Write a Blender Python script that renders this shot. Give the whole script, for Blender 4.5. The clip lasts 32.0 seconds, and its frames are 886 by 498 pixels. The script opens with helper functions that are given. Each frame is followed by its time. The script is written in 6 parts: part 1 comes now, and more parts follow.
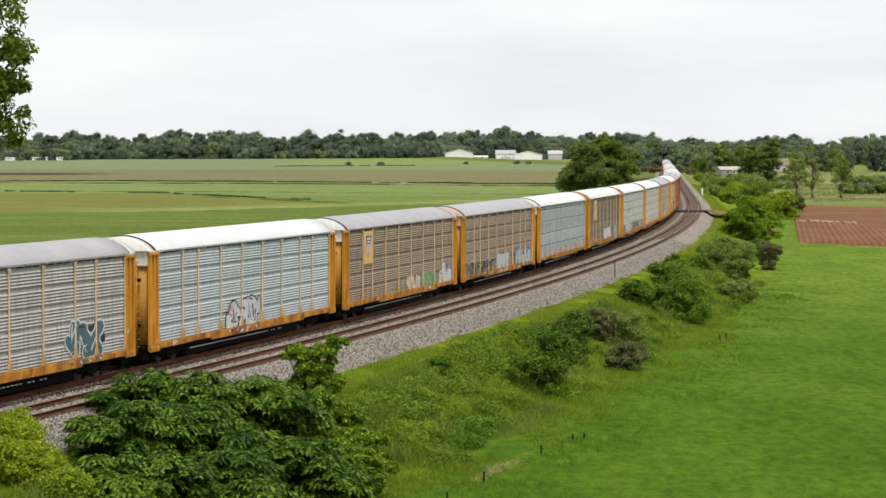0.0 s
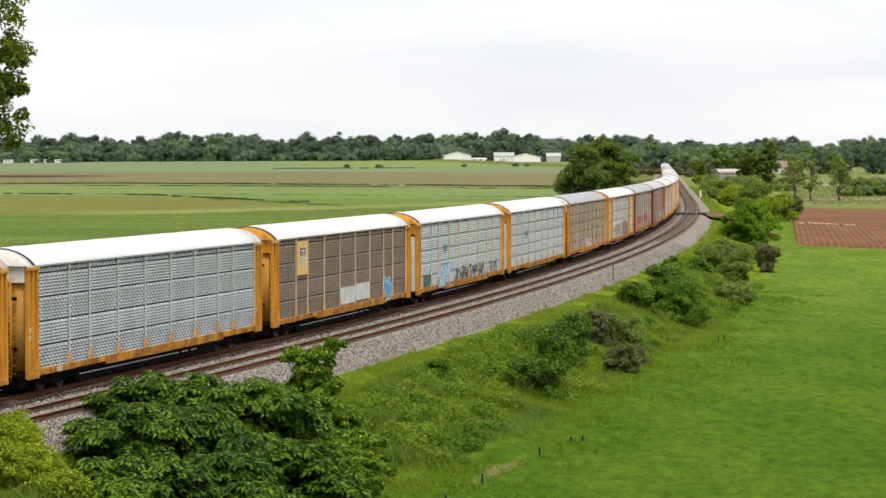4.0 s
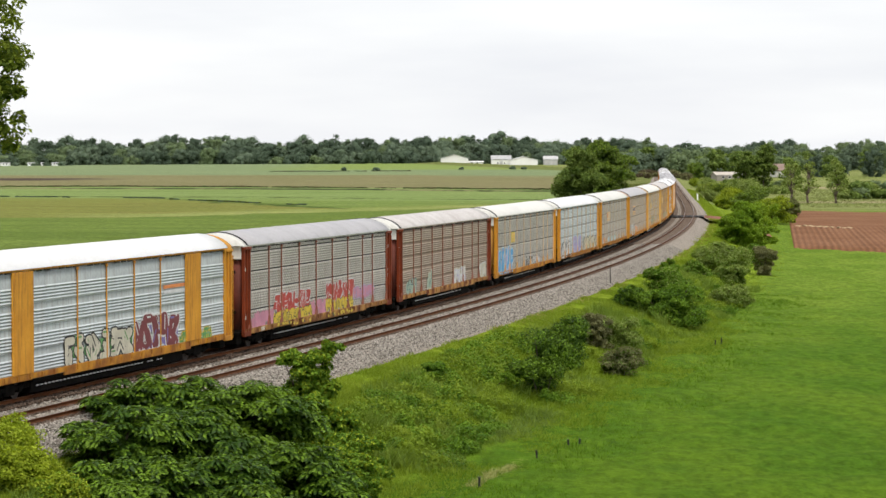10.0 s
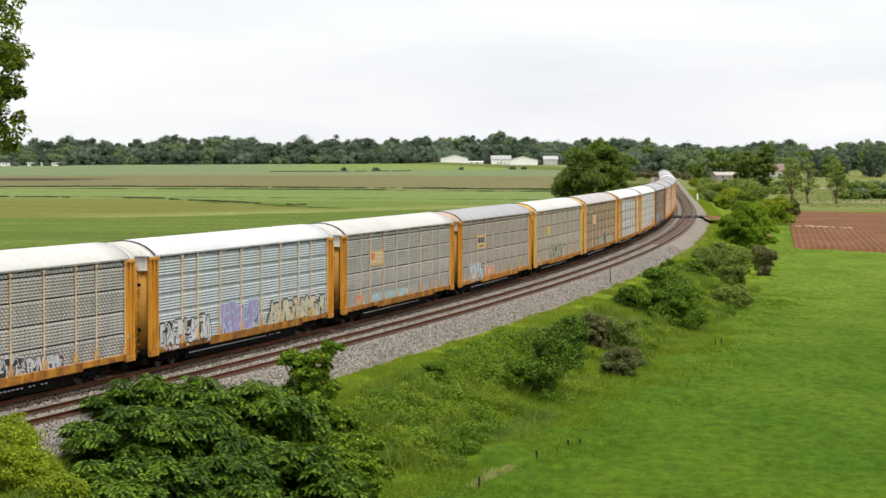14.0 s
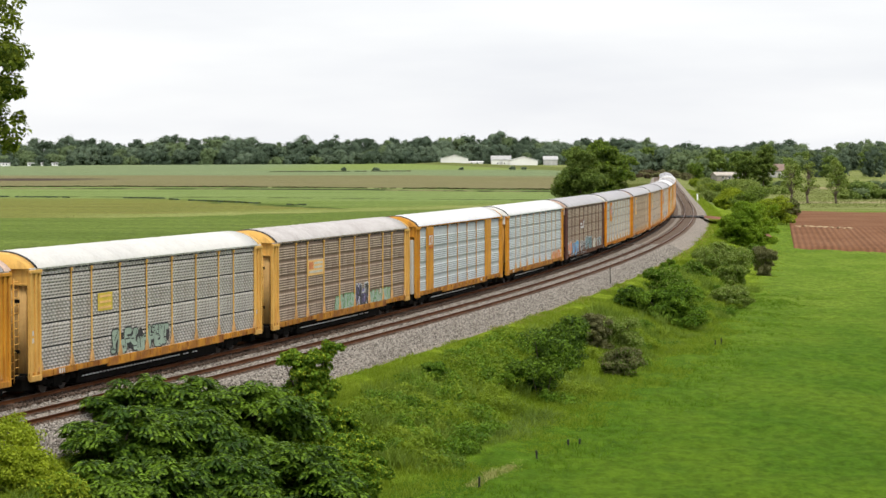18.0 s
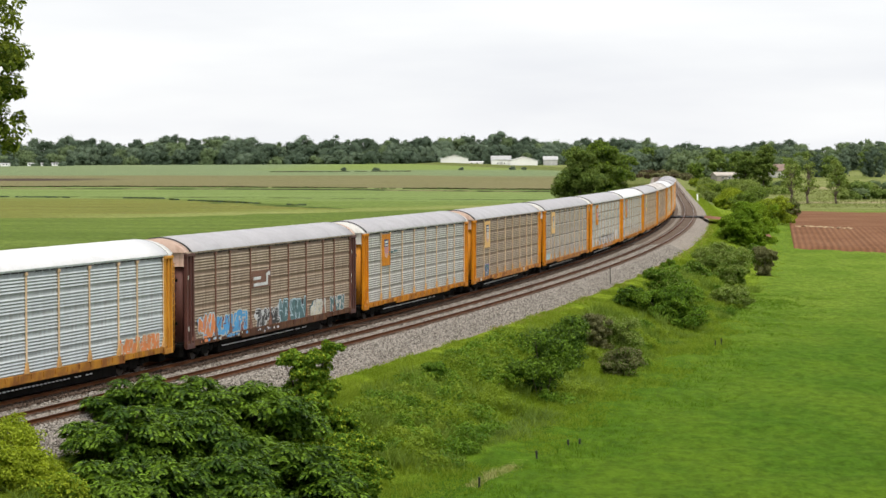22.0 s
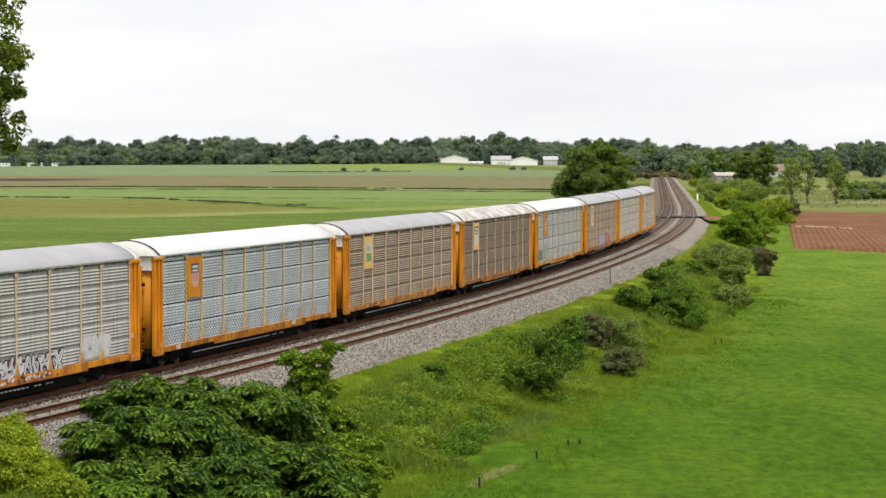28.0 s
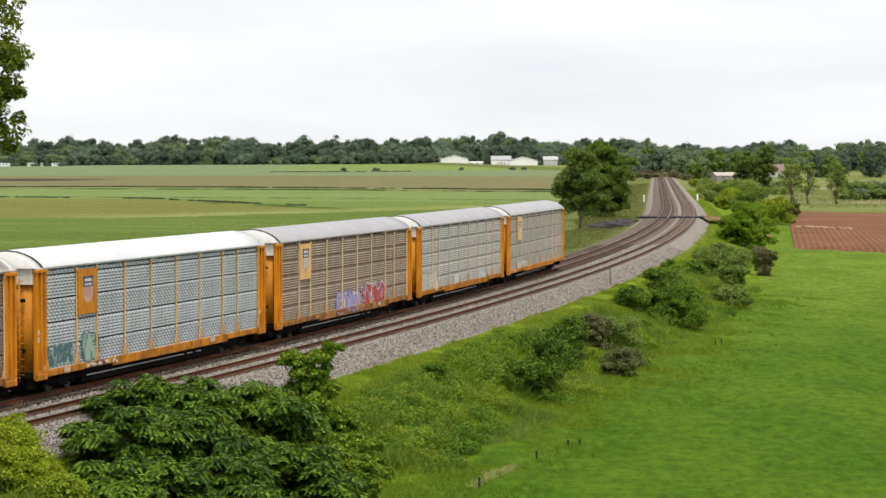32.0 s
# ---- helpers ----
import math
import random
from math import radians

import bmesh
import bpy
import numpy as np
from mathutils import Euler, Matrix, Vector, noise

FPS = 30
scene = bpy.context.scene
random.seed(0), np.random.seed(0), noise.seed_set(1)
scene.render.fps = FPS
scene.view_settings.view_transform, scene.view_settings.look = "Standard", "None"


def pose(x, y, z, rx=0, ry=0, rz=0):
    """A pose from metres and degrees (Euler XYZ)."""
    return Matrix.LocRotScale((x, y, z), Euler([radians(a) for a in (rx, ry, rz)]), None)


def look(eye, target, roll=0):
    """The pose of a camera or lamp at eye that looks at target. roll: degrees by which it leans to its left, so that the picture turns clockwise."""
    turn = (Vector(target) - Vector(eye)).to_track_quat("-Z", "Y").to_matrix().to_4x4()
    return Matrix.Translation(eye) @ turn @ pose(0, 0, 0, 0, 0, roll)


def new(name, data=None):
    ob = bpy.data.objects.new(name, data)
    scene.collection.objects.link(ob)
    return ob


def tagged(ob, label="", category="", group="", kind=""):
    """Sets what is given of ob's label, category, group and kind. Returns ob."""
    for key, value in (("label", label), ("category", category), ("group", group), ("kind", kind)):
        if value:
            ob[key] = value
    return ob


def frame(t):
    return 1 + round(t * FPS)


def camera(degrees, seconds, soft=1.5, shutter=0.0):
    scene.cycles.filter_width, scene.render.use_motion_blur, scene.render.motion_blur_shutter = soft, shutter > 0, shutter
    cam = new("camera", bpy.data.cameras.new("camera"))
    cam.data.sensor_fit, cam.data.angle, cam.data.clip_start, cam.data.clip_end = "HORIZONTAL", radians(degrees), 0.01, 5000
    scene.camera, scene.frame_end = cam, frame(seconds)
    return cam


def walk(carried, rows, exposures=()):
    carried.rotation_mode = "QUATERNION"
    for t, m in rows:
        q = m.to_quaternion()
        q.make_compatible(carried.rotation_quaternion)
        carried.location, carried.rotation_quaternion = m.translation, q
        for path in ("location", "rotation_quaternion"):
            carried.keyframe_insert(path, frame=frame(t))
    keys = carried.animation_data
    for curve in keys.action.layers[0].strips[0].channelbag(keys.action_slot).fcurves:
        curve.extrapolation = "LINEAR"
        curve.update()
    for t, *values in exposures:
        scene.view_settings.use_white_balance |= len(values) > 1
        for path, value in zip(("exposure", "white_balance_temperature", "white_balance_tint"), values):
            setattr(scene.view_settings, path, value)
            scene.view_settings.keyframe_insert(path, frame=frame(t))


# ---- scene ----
# A long freight train of covered car carriers on a double-track line, seen from high ground beside the line.
import collections

EYE = (0.0, 0.0, 9.64)
FOCAL = 4071.0          # focal length against a picture 1568 wide
HORIZON = 165.1         # the horizon above the picture's middle


def aim(dx, dy):
    """Camera turned so that the view drifts by dx, dy of the picture's 1568 parts."""
    yaw, dip = dx / FOCAL, (HORIZON - dy) / FOCAL
    return look(EYE, (EYE[0] - math.sin(yaw) * 100, EYE[1] + math.cos(yaw) * 100, EYE[2] - dip * 100))


cam = camera(21.80, 32.0, soft=1.5)
walk(cam, [(0, aim(8, -9.5)), (0.5, aim(12.3, -10.7)), (1, aim(12.2, -10.6)), (1.5, aim(10.8, -10.0)), (2, aim(9.5, -9.3)),
           (2.5, aim(8, -8.3)), (3, aim(7.2, -7.7)), (3.5, aim(6, -6.5)), (4.5, aim(4.2, -4)), (5.5, aim(2.3, -1.5)), (6, aim(2, -1.3)),
           (6.5, aim(1.3, -0.8)), (7, aim(0.5, -0.1)), (8, aim(0, 0)), (20, aim(-0.2, 0.5)), (32, aim(-0.2, 0.8))],
     exposures=[(0, 0.35), (0.8, 0.41), (3, 0.42), (32, 0.42)])

# ---- world and sun: a bright, thinly overcast sky ----
SUN_EL, SUN_AZ = radians(62), radians(160)
world = bpy.data.worlds.new("overcast_sky")
scene.world = world
world.use_nodes = True
wt = world.node_tree
wt.nodes.clear()
sky = wt.nodes.new("ShaderNodeTexSky")
sky.sky_type, sky.sun_disc, sky.sun_elevation, sky.sun_rotation = "NISHITA", False, SUN_EL, SUN_AZ
wcoord = wt.nodes.new("ShaderNodeTexCoord")
wmap = wt.nodes.new("ShaderNodeMapping")
wmap.inputs["Scale"].default_value = (1.6, 1.6, 9.0)
wnoise = wt.nodes.new("ShaderNodeTexNoise")
wnoise.inputs["Scale"].default_value, wnoise.inputs["Detail"].default_value = 2.6, 5
wramp = wt.nodes.new("ShaderNodeValToRGB")
wramp.color_ramp.elements[0].position, wramp.color_ramp.elements[0].color = 0.3, (6.5, 6.62, 6.98, 1)
wramp.color_ramp.elements[1].position, wramp.color_ramp.elements[1].color = 0.66, (8.0, 8.05, 8.05, 1)
wmix = wt.nodes.new("ShaderNodeMix")
wmix.data_type = "RGBA"
wmix.inputs["Factor"].default_value = 0.94
wback = wt.nodes.new("ShaderNodeBackground")
wback.inputs["Strength"].default_value = 0.1
wout = wt.nodes.new("ShaderNodeOutputWorld")
wt.links.new(wcoord.outputs["Generated"], wmap.inputs["Vector"])
wt.links.new(wmap.outputs["Vector"], wnoise.inputs["Vector"])
wt.links.new(wnoise.outputs["Fac"], wramp.inputs["Fac"])
wt.links.new(sky.outputs["Color"], wmix.inputs[6])
wt.links.new(wramp.outputs["Color"], wmix.inputs[7])
wt.links.new(wmix.outputs[2], wback.inputs["Color"])
wt.links.new(wback.outputs["Background"], wout.inputs["Surface"])
sun = new("sun", bpy.data.lights.new("sun", "SUN"))
sun.data.energy, sun.data.angle, sun.data.color = 1.9, radians(12), (1.0, 0.94, 0.84)
sun_from = Vector((math.sin(SUN_AZ) * math.cos(SUN_EL), math.cos(SUN_AZ) * math.cos(SUN_EL), math.sin(SUN_EL)))
sun.matrix_world = look(sun_from * 60, (0, 0, 0))


# ---- materials ----
class Nodes:
    """Short hand for a material's node tree."""

    def __init__(self, name):
        self.m = bpy.data.materials.new(name)
        self.m.use_nodes = True
        self.t = self.m.node_tree
        self.t.nodes.clear()
        self.out = self.t.nodes.new("ShaderNodeOutputMaterial")

    def node(self, kind, **sockets):
        n = self.t.nodes.new("ShaderNode" + kind)
        for k, v in sockets.items():
            self.put(n.inputs[k.replace("_", " ")], v)
        return n

    def put(self, socket, v):
        if isinstance(v, bpy.types.NodeSocket):
            self.t.links.new(v, socket)
        else:
            socket.default_value = v

    def math(self, op, a, b=0.0, c=0.0):
        n = self.t.nodes.new("ShaderNodeMath")
        n.operation = op
        for i, v in enumerate((a, b, c)):
            self.put(n.inputs[i], v)
        return n.outputs[0]

    def mix(self, f, a, b, blend="MIX"):
        n = self.t.nodes.new("ShaderNodeMix")
        n.data_type, n.blend_type = "RGBA", blend
        for i, v in ((0, f), (6, a), (7, b)):
            self.put(n.inputs[i], v if isinstance(v, bpy.types.NodeSocket) or i == 0 else (*v, 1)[:4])
        return n.outputs[2]

    def step(self, v, lo, hi):
        n = self.t.nodes.new("ShaderNodeMapRange")
        n.interpolation_type = "SMOOTHSTEP"
        for i, q in enumerate((v, lo, hi, 0.0, 1.0)):
            self.put(n.inputs[i], q)
        return n.outputs[0]

    def noise(self, vec, scale, detail=4.0, rough=0.55):
        return self.node("TexNoise", Vector=vec, Scale=scale, Detail=detail, Roughness=rough).outputs["Fac"]

    def stretch(self, vec, sx, sy, sz):
        return self.node("Mapping", Vector=vec, Scale=(sx, sy, sz)).outputs["Vector"]

    def finish(self, color, rough=0.8, metal=0.0, bump=None, depth=0.05, spec=0.5):
        b = self.node("BsdfPrincipled", Roughness=rough, Metallic=metal)
        self.put(b.inputs["Base Color"], color if isinstance(color, bpy.types.NodeSocket) else (*color, 1))
        self.put(b.inputs["Specular IOR Level"], spec)
        if bump is not None:
            n = self.node("Bump", Height=bump, Distance=depth)
            n.inputs["Strength"].default_value = 0.8
            self.put(b.inputs["Normal"], n.outputs["Normal"])
        self.put(self.out.inputs["Surface"], b.outputs["BSDF"])
        return self.m


def plain(name, c1, c2, scale=1.2, fine=18.0, rough=0.7, metal=0.0, depth=0.01, vary=0.12, streak=0.0, stain=(0.12, 0.08, 0.05), spec=0.4):
    """Painted or raw surface: two colours in large patches, fine grain, run-down streaks and a shade of its own for each object."""
    n = Nodes(name)
    v = n.node("TexCoord").outputs["Object"]
    col = n.mix(n.step(n.noise(v, scale), 0.35, 0.65), c1, c2)
    grain = n.noise(v, fine, 6.0)
    g = n.node("HueSaturation", Color=col, Value=n.math("ADD", 0.86, n.math("MULTIPLY", grain, 0.28))).outputs[0]
    if streak:
        runs = n.noise(n.stretch(v, 2.3, 2.3, 0.22), 2.2, 5.0, 0.65)
        g = n.mix(n.math("MULTIPLY", n.step(runs, 0.45, 0.68), streak), g, stain)
    if vary:
        r = n.node("ObjectInfo").outputs["Random"]
        g = n.node("HueSaturation", Color=g, Value=n.math("ADD", 1 - vary, n.math("MULTIPLY", r, 2 * vary))).outputs[0]
    return n.finish(g, rough, metal, grain, depth, spec)


def foliage(name, c1, c2, light=0.35, vary=0.45, mixed=0.5, spec=0.1):
    """Leaves: a shade for each leaf, larger patches across the crown, and light let through."""
    n = Nodes(name)
    geo = n.node("NewGeometry")
    patch = n.noise(geo.outputs["Position"], 0.35, 3.0)
    col = n.mix(n.step(n.math("ADD", patch, n.math("MULTIPLY", n.math("SUBTRACT", geo.outputs["Random Per Island"], 0.5), mixed)), 0.3, 0.7), c1, c2)
    col = n.node("HueSaturation", Color=col, Value=n.math("ADD", 1 - vary, n.math("MULTIPLY", geo.outputs["Random Per Island"], 2 * vary))).outputs[0]
    d = n.node("BsdfPrincipled", Roughness=0.55)
    n.put(d.inputs["Base Color"], col)
    n.put(d.inputs["Specular IOR Level"], spec)
    tr = n.node("BsdfTranslucent", Color=n.mix(0.5, col, (c2[0] * 1.4, c2[1] * 1.3, c2[2] * 0.6)))
    mx = n.node("MixShader", Fac=light)
    n.put(mx.inputs[1], d.outputs[0])
    n.put(mx.inputs[2], tr.outputs[0])
    n.put(n.out.inputs["Surface"], mx.outputs[0])
    return n.m


def ground_material():
    """Verge, bank and meadow follow the line; the fields beyond lie in strips across the plain."""
    n = Nodes("ground_cover")
    pos = n.node("NewGeometry").outputs["Position"]
    sep = n.node("SeparateXYZ", Vector=pos)
    lat = n.t.nodes.new("ShaderNodeAttribute")
    lat.attribute_name = "lateral"
    d = lat.outputs["Fac"]
    big, mid, fine = n.noise(pos, 0.045, 4.0), n.noise(pos, 0.35, 5.0, 0.6), n.noise(pos, 4.2, 6.0, 0.75)
    dn = n.math("ADD", d, n.math("MULTIPLY", n.math("SUBTRACT", mid, 0.5), 3.0))
    # meadow beside the line
    streaks = n.noise(n.stretch(pos, 0.16, 0.06, 1), 1.0, 6.0, 0.7)
    meadow = n.mix(n.step(streaks, 0.38, 0.62), (0.066, 0.138, 0.010), (0.092, 0.165, 0.012))
    meadow = n.mix(n.math("MULTIPLY", n.step(mid, 0.5, 0.75), 0.35), meadow, (0.044, 0.104, 0.010))
    # Paler with distance: sheen and haze over the far grass, put into its colour.
    meadow = n.mix(n.step(n.math("ADD", sep.outputs["Y"], n.math("MULTIPLY", big, 90.0)), 150.0, 300.0), meadow, n.mix(n.step(streaks, 0.35, 0.65), (0.108, 0.185, 0.019), (0.162, 0.238, 0.030)))
    bank = n.mix(n.step(mid, 0.35, 0.62), (0.125, 0.200, 0.014), (0.205, 0.275, 0.024))
    bank = n.mix(n.math("MULTIPLY", n.step(n.noise(pos, 0.8, 5.0, 0.7), 0.58, 0.72), 0.6), bank, (0.19, 0.185, 0.05))
    verge = n.mix(n.step(mid, 0.35, 0.65), (0.140, 0.215, 0.012), (0.205, 0.270, 0.022))
    near = n.mix(n.step(dn, 8.6, 10.0), verge, bank)
    near = n.mix(n.step(dn, 14.6, 17.4), near, meadow)
    # fields behind the line, strip by strip
    bx = n.math("ADD", sep.outputs["Y"], n.math("MULTIPLY", sep.outputs["X"], 0.28))
    bx = n.math("ADD", bx, n.math("MULTIPLY", n.math("SUBTRACT", n.noise(n.stretch(pos, 0.012, 0.004, 1), 1.0, 3.0), 0.5), 60.0))
    rows = n.noise(n.stretch(pos, 0.010, 0.06, 1), 1.0, 5.0, 0.6)
    crop = n.mix(n.step(rows, 0.35, 0.65), (0.102, 0.148, 0.030), (0.126, 0.172, 0.038))
    pale = n.mix(n.step(rows, 0.3, 0.7), (0.235, 0.25, 0.085), (0.18, 0.215, 0.06))
    olive = n.mix(n.step(rows, 0.35, 0.65), (0.15, 0.15, 0.04), (0.165, 0.185, 0.046))
    light_green = n.mix(n.step(rows, 0.35, 0.65), (0.145, 0.205, 0.060), (0.185, 0.238, 0.082))
    soil = n.mix(n.step(rows, 0.3, 0.7), (0.185, 0.165, 0.085), (0.16, 0.155, 0.07))
    blue_green = n.mix(n.step(rows, 0.3, 0.7), (0.14, 0.19, 0.10), (0.19, 0.23, 0.11))
    bright = (0.19, 0.25, 0.07)
    gaps = n.step(n.noise(n.stretch(pos, 0.05, 0.004, 1), 1.0, 4.0, 0.7), 0.42, 0.56)
    # the near crop ends along a bent edge; beyond it two fields meet at a slanting ditch
    edge = n.math("SUBTRACT", sep.outputs["Y"], n.math("MULTIPLY", n.math("MAXIMUM", n.math("ADD", sep.outputs["X"], 61.0), 0.0), 1.17))
    edge = n.math("ADD", edge, n.math("MULTIPLY", n.math("SUBTRACT", n.noise(pos, 0.05, 4.0), 0.5), 22.0))
    ditch = n.math("ADD", n.math("ADD", sep.outputs["Y"], n.math("MULTIPLY", sep.outputs["X"], 1.88)), n.math("MULTIPLY", n.math("SUBTRACT", n.noise(pos, 0.03, 4.0), 0.5), 40.0))
    rest = n.mix(n.step(ditch, 470, 490), olive, n.mix(n.step(rows, 0.35, 0.65), (0.118, 0.172, 0.036), (0.155, 0.205, 0.058)))
    rest = n.mix(n.math("MULTIPLY", n.math("MULTIPLY", n.step(ditch, 466, 474), n.step(ditch, 492, 482)), n.math("MULTIPLY", n.step(sep.outputs["X"], -80.0, -66.0), gaps)), rest, (0.055, 0.085, 0.02))
    band = n.math("MULTIPLY", n.step(edge, 492, 456), n.step(sep.outputs["X"], -90.0, -50.0))
    field = n.mix(n.step(edge, 440, 450), crop, n.mix(band, rest, pale))
    for at, soft, col in ((600, 22, light_green), (622, 4, n.mix(gaps, light_green, (0.06, 0.075, 0.025))), (632, 5, light_green),
                          (762, 4, n.mix(gaps, soil, (0.028, 0.034, 0.016))), (786, 4, light_green), (812, 10, soil), (1180, 40, blue_green)):
        field = n.mix(n.step(bx, at - soft, at + soft), field, col)
    dark_soil = n.math("MULTIPLY", n.step(n.math("ADD", sep.outputs["X"], n.math("MULTIPLY", big, 60.0)), -110.0, -150.0),
                       n.math("MULTIPLY", n.step(bx, 962, 974), n.step(bx, 1062, 1040)))
    furrow = n.noise(n.stretch(n.node("VectorRotate", Vector=pos, Angle=0.35).outputs[0], 0.02, 0.16, 1), 1.0, 5.0, 0.7)
    field = n.node("HueSaturation", Color=field, Value=n.math("ADD", 0.96, n.math("MULTIPLY", n.step(furrow, 0.3, 0.7), 0.26))).outputs[0]
    field = n.mix(n.math("MULTIPLY", n.step(bx, 1440, 1520), n.step(sep.outputs["X"], -160.0, -60.0)), field, bright)
    field = n.mix(dark_soil, field, (0.075, 0.055, 0.045))
    scrub = n.mix(n.step(mid, 0.35, 0.62), (0.10, 0.135, 0.030), (0.165, 0.175, 0.062))
    field = n.mix(n.step(d, -19.0, -26.0), scrub, field)
    # far side to the right: rough pasture
    pasture = n.mix(n.step(rows, 0.35, 0.65), (0.150, 0.190, 0.048), (0.225, 0.238, 0.092))
    path = n.math("MULTIPLY", n.math("MULTIPLY", n.step(sep.outputs["Y"], 626, 632), n.step(sep.outputs["Y"], 656, 644)), n.step(sep.outputs["X"], 88, 96))
    lane = n.math("MULTIPLY", n.math("MULTIPLY", n.step(sep.outputs["Y"], 860, 880), n.step(sep.outputs["Y"], 940, 920)), n.step(sep.outputs["X"], 140, 150))
    pasture = n.mix(n.math("MULTIPLY", n.math("MAXIMUM", path, lane), n.step(mid, 0.25, 0.6)), pasture, (0.33, 0.27, 0.17))
    near = n.mix(n.step(sep.outputs["Y"], 520.0, 560.0), near, pasture)
    col = n.mix(n.step(d, 0.0, 2.0), field, near)
    tuft = n.noise(n.stretch(pos, 1.0, 0.5, 1.0), 1.5, 5.0, 0.7)
    lumps = n.math("ADD", n.math("MULTIPLY", n.step(fine, 0.32, 0.68), 0.46), n.math("MULTIPLY", n.step(tuft, 0.34, 0.66), 0.56))
    col = n.node("HueSaturation", Color=col, Value=n.math("ADD", 0.60, n.math("MULTIPLY", lumps, 0.84))).outputs[0]
    return n.finish(col, 0.95, 0.0, n.math("ADD", fine, n.math("MULTIPLY", tuft, 2.0)), 0.2, 0.02)


def ballast_material(name, dark=1.0, tint=(1.0, 1.0, 1.0)):
    n = Nodes(name)
    pos = n.node("NewGeometry").outputs["Position"]
    cells = n.node("TexVoronoi", Vector=pos, Scale=15.0)
    coarse = n.node("TexVoronoi", Vector=pos, Scale=4.0)
    grey = n.node("SeparateColor", Color=cells.outputs["Color"]).outputs[0]
    grey2 = n.node("SeparateColor", Color=coarse.outputs["Color"]).outputs[0]
    v = n.math("ADD", n.math("MULTIPLY", grey, 0.6), n.math("MULTIPLY", grey2, 0.4))
    col = n.mix(v, (0.07 * dark, 0.062 * dark, 0.057 * dark), (0.47 * dark, 0.43 * dark, 0.385 * dark))
    patch = n.noise(pos, 0.6, 4.0)
    col = n.mix(n.math("MULTIPLY", n.step(patch, 0.45, 0.75), 0.35), col, (0.20 * dark, 0.165 * dark, 0.14 * dark))
    col = n.mix(1.0, col, tint, "MULTIPLY")
    return n.finish(col, 0.95, 0.0, n.math("SUBTRACT", 1.0, cells.outputs["Distance"]), 0.035, 0.2)


def soil_material():
    n = Nodes("ploughed_soil")
    pos = n.node("NewGeometry").outputs["Position"]
    a, b = n.noise(pos, 0.12, 4.0), n.noise(pos, 2.5, 6.0, 0.7)
    sep = n.node("SeparateXYZ", Vector=pos)
    across = n.math("SUBTRACT", sep.outputs["X"], n.math("MULTIPLY", sep.outputs["Y"], 0.145))
    wander = n.math("MULTIPLY", n.noise(pos, 0.25, 3.0), 0.5)
    rill = n.math("SINE", n.math("MULTIPLY", n.math("ADD", across, wander), math.tau / 0.92))
    worked = n.step(sep.outputs["Y"], 415.0, 400.0)
    col = n.mix(n.step(a, 0.35, 0.65), (0.190, 0.090, 0.046), (0.235, 0.118, 0.064))
    col = n.mix(n.math("MULTIPLY", n.step(n.noise(pos, 0.5, 5.0, 0.7), 0.5, 0.72), 0.4), col, (0.13, 0.062, 0.036))
    col = n.node("HueSaturation", Color=col, Value=n.math("ADD", 0.70, n.math("ADD", n.math("MULTIPLY", b, 0.4), n.math("MULTIPLY", n.math("MULTIPLY", rill, worked), 0.15)))).outputs[0]
    return n.finish(col, 0.95, 0.0, b, 0.04, 0.05)


M_GROUND = ground_material()
M_BALLAST = ballast_material("ballast_stone", 1.0, (1.0, 0.96, 0.91))
# Brown stain, darkened further for the shade beside rails and under the train.
M_BALLAST_RUST_SHADE = ballast_material("rust_stained_shade_ballast", 0.23, (1.0, 0.68, 0.50))
M_BALLAST_MID = ballast_material("stained_shaded_ballast", 0.55, (1.0, 0.82, 0.69))
M_SOIL = soil_material()
M_RAIL = plain("rusty_rail_steel", (0.100, 0.036, 0.013), (0.140, 0.054, 0.021), 0.5, 6, 0.9, spec=0.15)
M_RAILTOP = plain("worn_rail_head", (0.34, 0.31, 0.29), (0.26, 0.22, 0.2), 0.4, 6, 0.38, 0.8, 0.001)
M_TIE = plain("weathered_sleeper_timber", (0.108, 0.074, 0.054), (0.170, 0.122, 0.092), 1.5, 14, 0.9, vary=0.3)
# Oiled far-track sleepers, their colour lowered for the shade under the train.
M_TIE_DARK = plain("oil_shade_dark_sleeper_timber", (0.066, 0.045, 0.034), (0.108, 0.077, 0.058), 1.5, 14, 0.9, vary=0.3)
# Black steel and wheel steel are darkened to carry the deep shade under cars.
M_BLACK = plain("shade_black_grimy_steel", (0.006, 0.0055, 0.005), (0.012, 0.0105, 0.009), 1.5, 12, 0.9, spec=0.06)
M_WHEEL = plain("brown_wheel_steel", (0.030, 0.021, 0.016), (0.055, 0.040, 0.032), 2, 10, 0.6, 0.3)
M_ASPHALT = plain("dark_crossing_planks", (0.03, 0.028, 0.027), (0.05, 0.046, 0.043), 0.8, 9, 0.9)
M_DIRT = plain("red_dirt", (0.26, 0.10, 0.05), (0.20, 0.09, 0.05), 0.5, 5, 0.95)
M_WHITE = plain("white_metal", (0.84, 0.84, 0.83), (0.88, 0.88, 0.88), 0.3, 5, 0.5)
M_GREYROOF = plain("grey_metal_roof", (0.42, 0.42, 0.43), (0.5, 0.5, 0.5), 0.3, 5, 0.5)
M_SHINGLE = plain("brown_roof_shingle", (0.24, 0.17, 0.14), (0.30, 0.22, 0.18), 0.3, 5, 0.9)
M_WALL = plain("pale_house_siding", (0.55, 0.53, 0.5), (0.62, 0.6, 0.57), 0.3, 5, 0.7)
